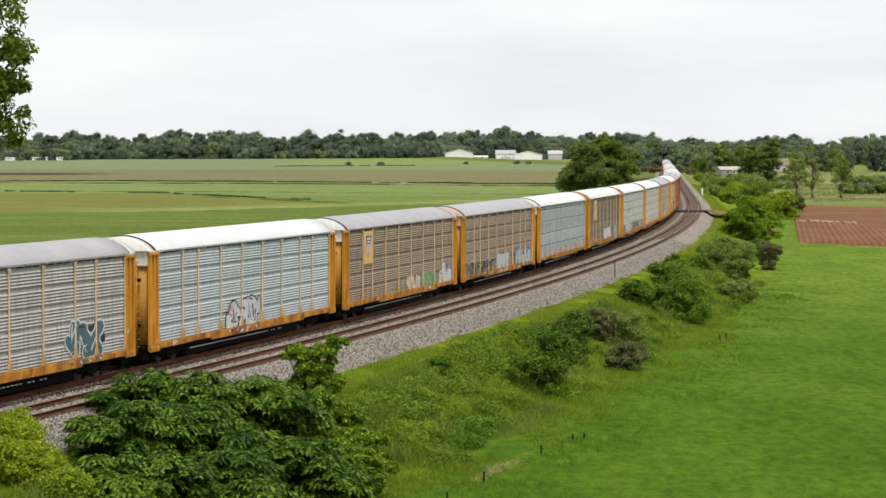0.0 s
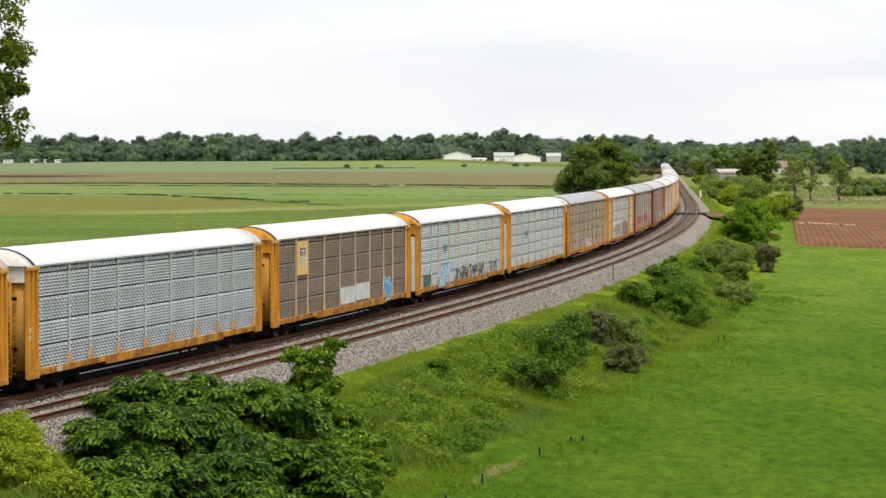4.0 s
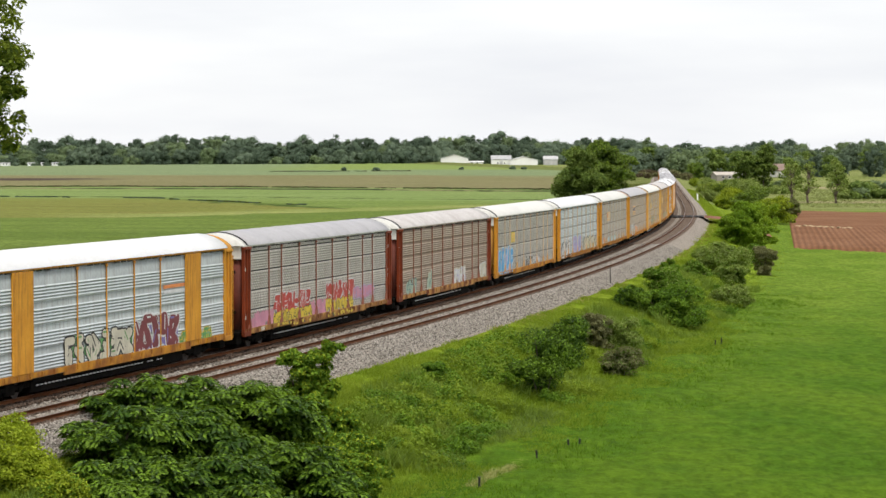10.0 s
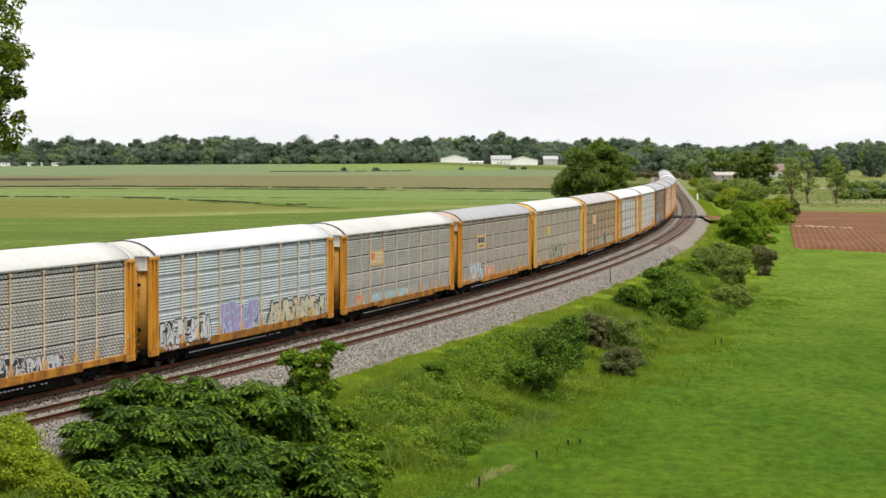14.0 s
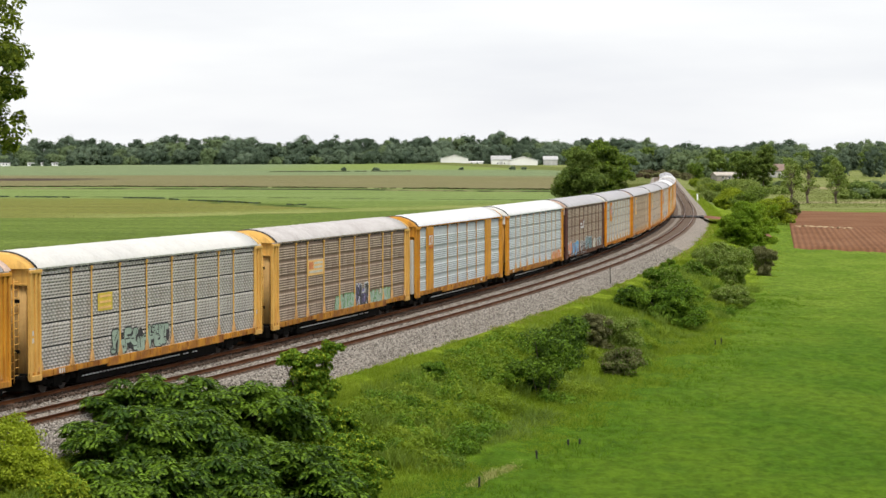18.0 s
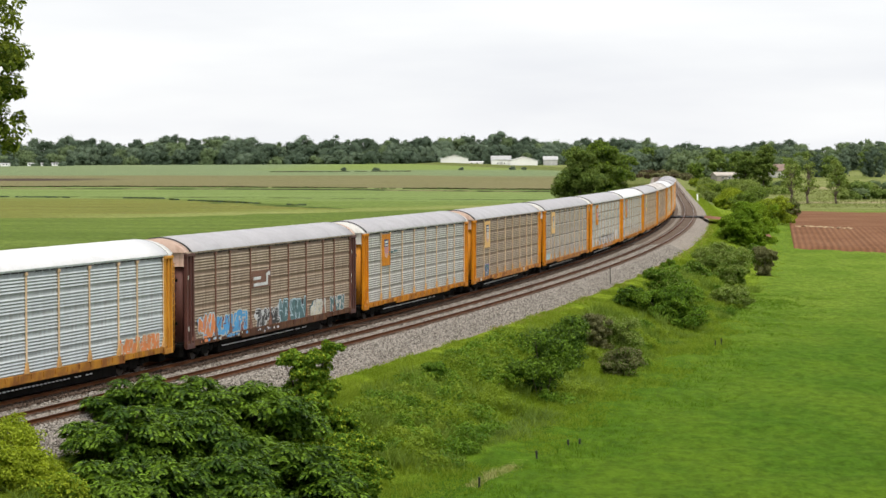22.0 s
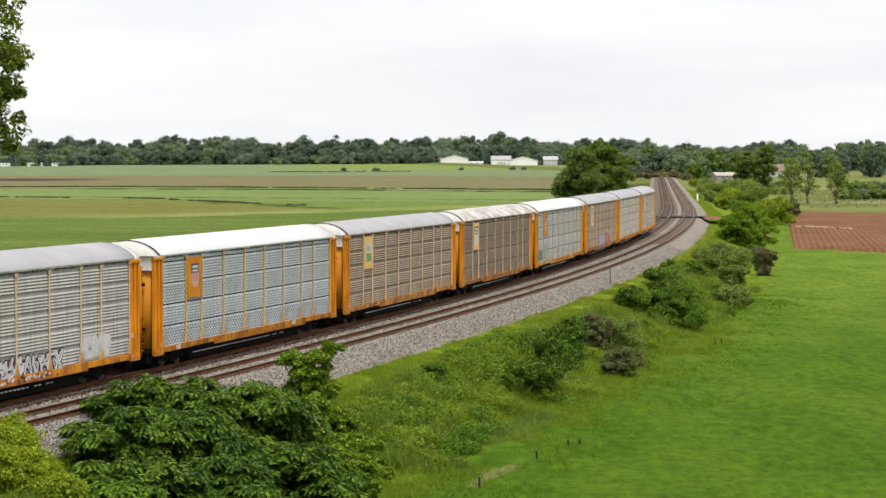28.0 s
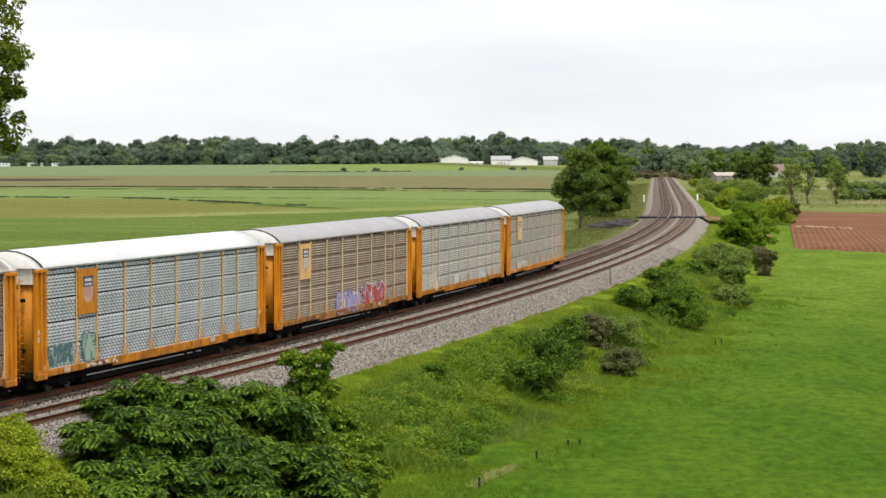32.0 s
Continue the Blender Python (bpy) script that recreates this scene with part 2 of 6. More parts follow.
M_DARKGLASS = plain("dark_window", (0.03, 0.035, 0.04), (0.05, 0.055, 0.06), 1, 5, 0.15)
M_BARK = plain("grey_brown_bark", (0.10, 0.075, 0.055), (0.16, 0.125, 0.10), 2.0, 14, 0.95, depth=0.03)
M_STRAW = plain("dry_straw", (0.34, 0.25, 0.14), (0.40, 0.31, 0.18), 0.5, 6, 0.95)
M_STEELPOST = plain("dark_steel_post", (0.012, 0.014, 0.012), (0.025, 0.025, 0.02), 2, 8, 0.7)

F_SUMAC = foliage("sumac_leaf", (0.030, 0.076, 0.005), (0.116, 0.202, 0.013), 0.12, 0.38, 0.4, 0.2)
F_YELLOW = foliage("young_yellow_green_leaf", (0.205, 0.285, 0.018), (0.345, 0.42, 0.036), 0.4, 0.25)
F_SHRUB = foliage("shrub_leaf", (0.072, 0.155, 0.013), (0.155, 0.262, 0.024), 0.25, 0.2, 0.25)
F_BRAMBLE = foliage("bramble_leaf", (0.105, 0.180, 0.014), (0.205, 0.300, 0.030), 0.3, 0.25, 0.25)
F_PALE = foliage("flowering_shrub_leaf", (0.145, 0.210, 0.045), (0.285, 0.355, 0.105), 0.4, 0.3)
F_DRY = foliage("brown_twig_leaf", (0.135, 0.145, 0.060), (0.215, 0.215, 0.100), 0.3, 0.3)
F_TREE = foliage("tree_leaf", (0.088, 0.148, 0.030), (0.180, 0.248, 0.056), 0.35, 0.3)
F_NEARTREE = foliage("broad_tree_leaf", (0.055, 0.100, 0.014), (0.175, 0.225, 0.030), 0.45)
# The F_WOODS leaf colours are greyed and blued: distance haze painted in.
F_WOODS = foliage("hazy_far_woods_leaf", (0.122, 0.174, 0.118), (0.162, 0.216, 0.140), 0.25, 0.08, 0.1)
F_ROUND = foliage("fresh_round_tree_leaf", (0.120, 0.222, 0.016), (0.240, 0.360, 0.034), 0.4, 0.3, 0.3)
F_WOODS_PALE = foliage("pale_hazy_woods_leaf", (0.132, 0.188, 0.092), (0.175, 0.235, 0.112), 0.25, 0.1, 0.15)
F_WOODS_DARK = foliage("dark_hazy_woods_leaf", (0.078, 0.118, 0.080), (0.106, 0.148, 0.094), 0.25, 0.08, 0.1)
F_GRASS = foliage("bank_grass_blade", (0.175, 0.265, 0.020), (0.260, 0.345, 0.042), 0.5, 0.2, 0.3)
F_DITCH = foliage("dark_ditch_weed_leaf", (0.050, 0.076, 0.024), (0.090, 0.112, 0.038), 0.2, 0.2, 0.3)
F_DITCH_DRY = foliage("brown_ditch_weed_leaf", (0.075, 0.060, 0.032), (0.110, 0.085, 0.045), 0.2, 0.2, 0.3)
F_MEADOW = foliage("meadow_grass_blade", (0.085, 0.18, 0.013), (0.14, 0.24, 0.02), 0.4, 0.2)


# ---- mesh tools ----
def quads_mesh(name, verts, faces, materials, slots=None, smooth=False):
    """A mesh from arrays: verts (n, 3), faces (m, 4)."""
    me = bpy.data.meshes.new(name)
    verts, faces = np.asarray(verts, dtype=np.float32), np.asarray(faces, dtype=np.int32)
    k = faces.shape[1]
    me.vertices.add(len(verts))
    me.vertices.foreach_set("co", verts.ravel())
    me.loops.add(faces.size)
    me.loops.foreach_set("vertex_index", faces.ravel())
    me.polygons.add(len(faces))
    me.polygons.foreach_set("loop_start", np.arange(0, faces.size, k, dtype=np.int32))
    me.polygons.foreach_set("loop_total", np.full(len(faces), k, dtype=np.int32))
    for m in materials:
        me.materials.append(m)
    if slots is not None:
        me.polygons.foreach_set("material_index", np.asarray(slots, dtype=np.int32))
    if smooth:
        me.polygons.foreach_set("use_smooth", np.ones(len(faces), dtype=bool))
    me.update(calc_edges=True)
    me.validate()
    return me


def bm_mesh(name, bm, *materials):
    me = bpy.data.meshes.new(name)
    bm.normal_update()
    bm.to_mesh(me)
    bm.free()
    for m in materials:
        me.materials.append(m)
    return me


def box(bm, x0, x1, y0, y1, z0, z1, bevel=0.0, slot=0):
    """A box between two corners, its edges bevelled."""
    r = bmesh.ops.create_cube(bm, size=1.0, matrix=Matrix.Translation(((x0 + x1) / 2, (y0 + y1) / 2, (z0 + z1) / 2)) @ Matrix.Diagonal((x1 - x0, y1 - y0, z1 - z0, 1)))
    faces = {f for v in r["verts"] for f in v.link_faces}
    if bevel:
        b = bmesh.ops.bevel(bm, geom=list({e for f in faces for e in f.edges}), offset=bevel, segments=1, affect="EDGES")
        faces = set(b["faces"]) | {f for f in faces if f.is_valid}
    for f in faces:
        f.material_index = slot
    return bm


def tube(bm, p0, p1, r0, r1, n=7, slot=0):
    """A tapered round bar."""
    p0, p1 = Vector(p0), Vector(p1)
    q = (p1 - p0).to_track_quat("Z", "Y").to_matrix()
    rings = []
    for p, r in ((p0, r0), (p1, r1)):
        rings.append([bm.verts.new(p + q @ Vector((math.cos(a * math.tau / n) * r, math.sin(a * math.tau / n) * r, 0))) for a in range(n)])
    for i in range(n):
        f = bm.faces.new((rings[0][i], rings[0][(i + 1) % n], rings[1][(i + 1) % n], rings[1][i]))
        f.smooth, f.material_index = True, slot
    for ring, flip in ((rings[0], True), (rings[1], False)):
        f = bm.faces.new(ring[::-1] if flip else ring)
        f.material_index = slot
    return bm


def part(name, me, parent, label="", m=None):
    """Links a mesh (or a bmesh's mesh) as one part of a thing."""
    ob = new(name, me)
    ob.parent = parent
    if m is not None:
        ob.matrix_basis = m
    if label:
        ob["label"] = label
    return ob


# ---- the line: its middle by length along it ----
S_MIN, S_MAX = -1000.0, 1300.0
BEND_AT = [-160, -80, 0, 80, 160, 240, 320, 400, 600, 720, 960, 1080]
BEND = [0.0, 0.00081, 0.000777, 0.000728, 0.00054, 0.000409, 0.00019, 0.0, 0.0, 0.0, 0.0, 0.0009]
_s = np.arange(S_MIN, S_MAX + 1, 1.0)
_k = np.interp(_s, BEND_AT, BEND)
_i0 = int(-S_MIN)
_th = np.concatenate([[0], np.cumsum((_k[1:] + _k[:-1]) / 2)])
_th = 0.2725 - (_th - _th[_i0])
_mid = (_th[1:] + _th[:-1]) / 2
_x = np.concatenate([[0], np.cumsum(np.sin(_mid))])
_y = np.concatenate([[0], np.cumsum(np.cos(_mid))])
_x, _y = _x - _x[_i0] - 12.706, _y - _y[_i0] + 108.966
SPACING = 3.95           # middle of the far track to middle of the near one


def line(s, d=0.0):
    """Places on the plan at s along the line and d to its right; also the heading."""
    x, y, th = np.interp(s, _s, _x), np.interp(s, _s, _y), np.interp(s, _s, _th)
    return x + d * np.cos(th), y - d * np.sin(th), th


def along(x, y):
    """s and d of places on the plan."""
    x, y = np.asarray(x, float).ravel(), np.asarray(y, float).ravel()
    s_out, d_out = np.empty(len(x)), np.empty(len(x))
    sx, sy, ss, st = _x[::4], _y[::4], _s[::4], _th[::4]
    for a in range(0, len(x), 4000):
        q = slice(a, a + 4000)
        i = ((sx[None] - x[q, None]) ** 2 + (sy[None] - y[q, None]) ** 2).argmin(1)
        rx, ry = x[q] - sx[i], y[q] - sy[i]
        s_out[q] = ss[i] + rx * np.sin(st[i]) + ry * np.cos(st[i])
        d_out[q] = rx * np.cos(st[i]) - ry * np.sin(st[i])
    return s_out, d_out


def height(x, y, d):
    """The lie of the land: a low bank under the line, flat fields, a slow rise far off."""
    z = np.interp(d, [-60, -14, -8, -4.6, 7, 9, 15, 22], [-2.3, -2.1, -1.5, -0.95, -0.95, -1.15, -3.1, -3.3])
    far_off = np.clip((np.abs(d) - 30.0) / 90.0, 0, 1)
    z = z - np.interp(y, [700, 1500], [0, 1]) * np.clip(-x / 370.0, 0, 1.3) * 1.8
    return z + np.interp(y, [500, 800, 2000, 4500], [0, 0.6, 4.9, 14.0]) * np.maximum(far_off, np.clip((y - 1050.0) / 150.0, 0, 1))


def on_ground(x, y):
    s, d = along([x], [y])
    return float(height(np.array([x]), np.array([y]), d)[0])


def by_line(s, d):
    """A point on the ground at s along and d beside the line."""
    x, y, th = line(s, d)
    return float(x), float(y), float(height(np.array([x]), np.array([y]), np.array([d]))[0])


def sweep(name, profile, s, materials, slots=None, d0=0.0, closed=True, smooth=False):
    """A profile of (d, z) drawn along the line."""
    s = np.asarray(s, float)
    prof = np.array(profile, float)
    x, y, th = line(s)
    d = prof[:, 0] + d0
    vx = x[:, None] + d[None] * np.cos(th)[:, None]
    vy = y[:, None] - d[None] * np.sin(th)[:, None]
    vz = np.broadcast_to(prof[:, 1], vx.shape)
    k, rows = len(prof), len(s)
    verts = np.stack([vx, vy, vz], -1).reshape(-1, 3)
    cols = np.arange(k if closed else k - 1)
    nxt = (cols + 1) % k
    r = np.arange(rows - 1)[:, None] * k
    faces = np.stack([r + cols, r + k + cols, r + k + nxt, r + nxt], -1).reshape(-1, 4)
    sl = None if slots is None else np.tile(slots, rows - 1)
    return quads_mesh(name, verts, faces[:, ::-1], materials, sl, smooth)


# ---- ground, ballast, tracks ----
def axis(*spans):
    return np.unique(np.concatenate([np.arange(a, b, st) for a, b, st in spans]))


gx = axis((-2600, -300, 100), (-300, -60, 20), (-60, -34, 3), (-34, 60, 0.8), (60, 130, 4), (130, 400, 15), (400, 2601, 100))
gy = axis((-300, 0, 50), (0, 60, 8), (60, 240, 1.2), (240, 460, 3.0), (460, 900, 12), (900, 2200, 40), (2200, 4601, 200))
GX, GY = np.meshgrid(gx, gy)
_, GD = along(GX, GY)
GZ = height(GX.ravel(), GY.ravel(), GD)
rough = np.array([noise.noise(Vector((a * 0.25, b * 0.25, 0.0))) + 0.5 * noise.noise(Vector((a * 0.9, b * 0.9, 3.0))) for a, b in zip(GX.ravel(), GY.ravel())])
GZ = GZ + rough * np.where(GD > 16.0, 0.17, np.where((GD > 7.5) | (GD < -5.0), 0.12, 0.0))
nr, nc = GX.shape
ii = (np.arange(nr - 1)[:, None] * nc + np.arange(nc - 1)[None]).ravel()
ground = new("ground", quads_mesh("ground", np.stack([GX.ravel(), GY.ravel(), GZ], -1), np.stack([ii, ii + 1, ii + nc + 1, ii + nc], -1), [M_GROUND], smooth=True))
att = ground.data.attributes.new("lateral", "FLOAT", "POINT")
att.data.foreach_set("value", GD.astype(np.float32))
tagged(ground, "green meadow, grassy bank and striped farm fields", "ground", kind="structure")

s_far = np.concatenate([np.arange(-1000, -40, 20.0), np.arange(-40, 420, 2.0), np.arange(420, 1300, 10.0)])
# Bands 1 and 2 hold both stain and painted shade along the rails.
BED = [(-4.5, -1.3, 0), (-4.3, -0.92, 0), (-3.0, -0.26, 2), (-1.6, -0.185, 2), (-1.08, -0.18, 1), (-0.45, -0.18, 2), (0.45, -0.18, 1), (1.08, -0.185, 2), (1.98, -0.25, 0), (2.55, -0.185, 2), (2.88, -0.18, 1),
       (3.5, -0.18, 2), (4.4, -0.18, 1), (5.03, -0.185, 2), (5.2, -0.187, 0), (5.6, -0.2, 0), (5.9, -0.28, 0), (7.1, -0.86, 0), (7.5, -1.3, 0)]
ballast = new("ballast_bed", sweep("ballast_bed", [q[:2] for q in BED], s_far, [M_BALLAST, M_BALLAST_RUST_SHADE, M_BALLAST_MID], [q[2] for q in BED]))
tagged(ballast, "grey crushed stone ballast bed under two tracks", "ballast", kind="structure")


def stones(name, s0, s1, bands, count, seed, m=None, label="loose grey ballast stones beside the rails"):
    """Loose stones of the ballast: small eight-sided lumps."""
    rng = np.random.default_rng(seed)
    s = s0 + (s1 - s0) * rng.uniform(0, 1, count) ** 1.4
    pick = rng.integers(0, len(bands), count)
    lo, hi = np.array([b[0] for b in bands])[pick], np.array([b[1] for b in bands])[pick]
    d = lo + (hi - lo) * rng.uniform(0, 1, count)
    x, y, th = line(s, d)
    z = np.interp(d, [-4.3, -3.0, -1.7, 1.7, 2.0, 2.3, 5.6, 5.9, 7.1], [-0.92, -0.26, -0.185, -0.185, -0.25, -0.185, -0.2, -0.28, -0.86])
    r = rng.uniform(0.035, 0.085, (count, 6, 1))
    way = np.array([(1, 0, 0), (-1, 0, 0), (0, 1, 0), (0, -1, 0), (0, 0, 0.8), (0, 0, -0.8)], float)
    ang = rng.uniform(0, math.tau, count)
    ca, sa = np.cos(ang)[:, None], np.sin(ang)[:, None]
    off = way[None] * r
    off = np.stack([off[..., 0] * ca - off[..., 1] * sa + off[..., 2] * 0.3, off[..., 0] * sa + off[..., 1] * ca, off[..., 2]], -1)
    v = (np.stack([x, y, z + 0.015], 1)[:, None] + off).reshape(-1, 3)
    tri = np.array([(0, 2, 4), (2, 1, 4), (1, 3, 4), (3, 0, 4), (2, 0, 5), (1, 2, 5), (3, 1, 5), (0, 3, 5)])
    f = (np.arange(count)[:, None, None] * 6 + tri[None]).reshape(-1, 3)
    return tagged(new(name, quads_mesh(name, v, f, [m or M_STONE])), label, "gravel", kind="stuff")


def stone_material(name, c1, c2):
    n = Nodes(name)
    g = n.node("NewGeometry").outputs["Random Per Island"]
    grain = n.noise(n.node("NewGeometry").outputs["Position"], 40.0)
    col = n.mix(g, c1, c2)
    return n.finish(col, 0.95, 0.0, grain, 0.01, 0.2)


M_STONE = stone_material("loose_ballast_stone", (0.09, 0.079, 0.067), (0.450, 0.412, 0.366))
# Oily brown, and dark enough to paint in the shade under the train.
M_STONE_OILY_SHADE = stone_material("oily_shaded_ballast_stone", (0.03, 0.021, 0.015), (0.145, 0.103, 0.078))
stones("ballast_stones", -36, 150, ((5.15, 7.1), (5.15, 7.1), (5.15, 7.1), (1.8, 2.6), (3.55, 4.35)), 52000, 91)
stones("oily_stones", -36, 150, ((-2.6, 1.7), (0.8, 1.7), (2.75, 3.5), (4.4, 5.05)), 32000, 92, M_STONE_OILY_SHADE, "oil-stained brown stones, darkened as the train's shade along the far track")

RAIL = [(-0.035, 0.0), (0.035, 0.0), (0.036, -0.035), (0.012, -0.05), (0.012, -0.14), (0.07, -0.16), (0.07, -0.172), (-0.07, -0.172), (-0.07, -0.16), (-0.012, -0.14), (-0.012, -0.05), (-0.036, -0.035)]
tie_bm = box(bmesh.new(), -1.28, 1.28, -0.115, 0.115, -0.35, -0.172, 0.015)
TIE = bm_mesh("sleeper", tie_bm, M_TIE)


def track(d0, label, s0, pick):
    root = tagged(new("railway_track"), label, "railway track", "tracks of the double line")
    root.empty_display_size = 0.1
    for g in (-0.753, 0.753):
        part("rail", sweep("rail", RAIL, s_far, [M_RAIL, M_RAILTOP], [1] + [0] * 11, d0 + g), root)
    step = 0.53
    base = np.array([v.co for v in TIE.vertices])
    rest_v, rest_f = [], []
    polys = [list(p.vertices) for p in TIE.polygons]
    quads = [p if len(p) == 4 else p + [p[-1]] for p in polys]
    for i in range(int((1000 + 40) / step)):
        s = -40 + i * step + random.uniform(-0.03, 0.03)
        x, y, th = line(s, d0)
        m = pose(x, y, random.uniform(-0.01, 0.01), 0, 0, -math.degrees(th) + random.uniform(-1, 1))
        if pick and s0 <= s < s0 + 298 * step:
            part("sleeper", TIE, root, m=m)
        else:
            co = base @ np.array(m.to_3x3()).T + np.array(m.translation)
            rest_f += [[v + len(rest_v) * len(base) for v in q] for q in quads if len(set(q)) == 4]
            rest_v.append(co)
    rest = part("sleepers_beyond", quads_mesh("sleepers", np.concatenate(rest_v), rest_f, [M_TIE if pick else M_TIE_DARK]), root)
    rest["kind"] = "stuff"


# ---- leaves and plants ----
def leaves(centres, normals, sizes, slim=0.55, fold=0.18, rng=None, axes=None):
    """Kite-shaped leaves, one quad each: verts and faces."""
    n = len(centres)
    nm = normals / np.maximum(np.linalg.norm(normals, axis=1, keepdims=True), 1e-6)
    a = rng.normal(size=(n, 3)) if axes is None else axes.copy()
    a -= (a * nm).sum(1, keepdims=True) * nm
    a /= np.maximum(np.linalg.norm(a, axis=1, keepdims=True), 1e-6)
    b = np.cross(nm, a)
    L, W = sizes[:, None], sizes[:, None] * slim
    v = np.stack([centres - a * L * 0.5, centres + b * W * 0.5 - a * L * 0.05 + nm * L * fold * 0.5, centres + a * L * 0.5 - nm * L * fold, centres - b * W * 0.5 - a * L * 0.05 + nm * L * fold * 0.5], 1).reshape(-1, 3)
    return v, np.arange(4 * n).reshape(-1, 4)


def rosettes(rng, c, r, per, size):
    """Feathered fronds spread from the tip of each twig and drooping at their ends: leaflets in pairs along each."""
    n, pairs = len(c), 6
    ang = np.arange(per) * math.tau / per + rng.uniform(0, math.tau, (n, 1)) + rng.normal(size=(n, per)) * 0.25
    out = np.stack([np.cos(ang), np.sin(ang), np.zeros_like(ang)], -1)
    side = np.stack([-np.sin(ang), np.cos(ang), np.zeros_like(ang)], -1)
    long = (r[:, None] * rng.uniform(0.85, 1.5, (n, per)))[..., None]
    rise = rng.uniform(0.15, 0.75, (n, per))[..., None]
    up = np.array([0, 0, 1.0])
    P, A, N = [], [], []
    for k in range(pairs):
        u = 0.22 + 0.78 * (k + 0.5) / pairs
        mid_rib = c[:, None] + out * long * u + up * long * (rise * u - 0.75 * u * u)
        slope = out + up * (rise - 1.5 * u)
        for sgn in (-1, 1):
            ax = side * sgn + slope * 0.55
            P.append(mid_rib + ax * size * 0.4)
            A.append(ax + rng.normal(size=ax.shape) * 0.12 - up * 0.25)
            N.append(up + out * (1.5 * u - rise) * 0.8 - side * sgn * 0.2 + rng.normal(size=ax.shape) * 0.16)
    P, A, N = (np.stack(q, 2).reshape(-1, 3) for q in (P, A, N))
    return leaves(P, N, size * rng.uniform(0.75, 1.25, len(P)), 0.40, 0.10, rng, A)


def clumps(rng, w, dp, h, n, base=0.15, lump=0.5, peak=0.42, hull=0.55):
    """Clump middles and radii filling an uneven rounded crown of width w, depth dp and height h above its foot."""
    ang, up = rng.uniform(0, math.tau, n), rng.uniform(0, 1, n) ** 0.8
    zz = base + (1 - base) * up
    prof = np.sqrt(np.clip(1 - ((zz - peak) / 0.62) ** 2, 0.03, 1))
    rad = prof * (hull + (1 - hull) * rng.uniform(0, 1, n) ** 0.5) * (0.8 + 0.25 * np.sin(ang * 3 + rng.uniform(0, 6)) )
    c = np.stack([np.cos(ang) * rad * w / 2, np.sin(ang) * rad * dp / 2, zz * h * rng.uniform(0.82, 1.0, n)], 1)
    return c, rng.uniform(0.6, 1.2, n) * lump


def crown_points(rng, c, r, per, spread=0.45):
    """Leaf places round clumps, thick at their outside, with the way out."""
    n = len(c)
    d = rng.normal(size=(n, per, 3))
    d /= np.linalg.norm(d, axis=2, keepdims=True)
    rad = r[:, None, None] * rng.uniform(0.25, 1, (n, per, 1)) ** 0.5 * np.array([1.0, 1.0, 0.75])
    p = (c[:, None] + d * rad).reshape(-1, 3)
    out = d.reshape(-1, 3) * 0.8 + np.array([0, 0, 0.7])
    return p, out + rng.normal(size=out.shape) * spread


def wood(bm, rng, ends, foot, top, r0, lean=(0, 0)):
    """A tapered trunk in bends, with limbs that reach the clumps."""
    pts = [Vector((0, 0, foot))]
    steps = 4
    for i in range(1, steps + 1):
        pts.append(Vector((lean[0] * i / steps + rng.normal() * r0 * 0.5, lean[1] * i / steps + rng.normal() * r0 * 0.5, foot + (top - foot) * i / steps)))
    for i in range(steps):
        tube(bm, pts[i], pts[i + 1], r0 * (1 - 0.2 * i), r0 * (1 - 0.2 * (i + 1)))
    for e in ends:
        e = Vector(e)
        k = min(max(int((e.z * 0.6 - foot) / max(top - foot, 0.1) * steps), 1), steps)
        p = pts[k]
        midp = p.lerp(e, 0.5) + Vector((rng.normal() * 0.1, rng.normal() * 0.1, 0.12 * (e - p).length))
        tube(bm, p, midp, r0 * 0.34, r0 * 0.2, 5)
        tube(bm, midp, e, r0 * 0.2, r0 * 0.06, 5)


def headed(rng, w, dp, h, n, base, lump, peak, hull, deep, inner_n=3.0):
    """Heads of foliage, each a dome of small clumps, over a thick inner growth."""
    c, r = clumps(rng, w * 0.86, dp * 0.86, h - lump * 0.6, n, base, lump, peak, hull)
    way = rng.normal(size=(n, 9, 3))
    way[..., 2] = np.abs(way[..., 2]) + 0.05
    way /= np.linalg.norm(way, axis=2, keepdims=True)
    tips = (c[:, None] + way * r[:, None, None] * np.array([1.0, 1.0, 0.75])).reshape(-1, 3)
    inner, ir = clumps(rng, w * 0.75, dp * 0.75, h * deep, int(n * inner_n), base, lump * 0.6, peak, 0.2)
    return np.concatenate([tips, inner]), np.concatenate([np.repeat(r, 9) * 0.5, ir])


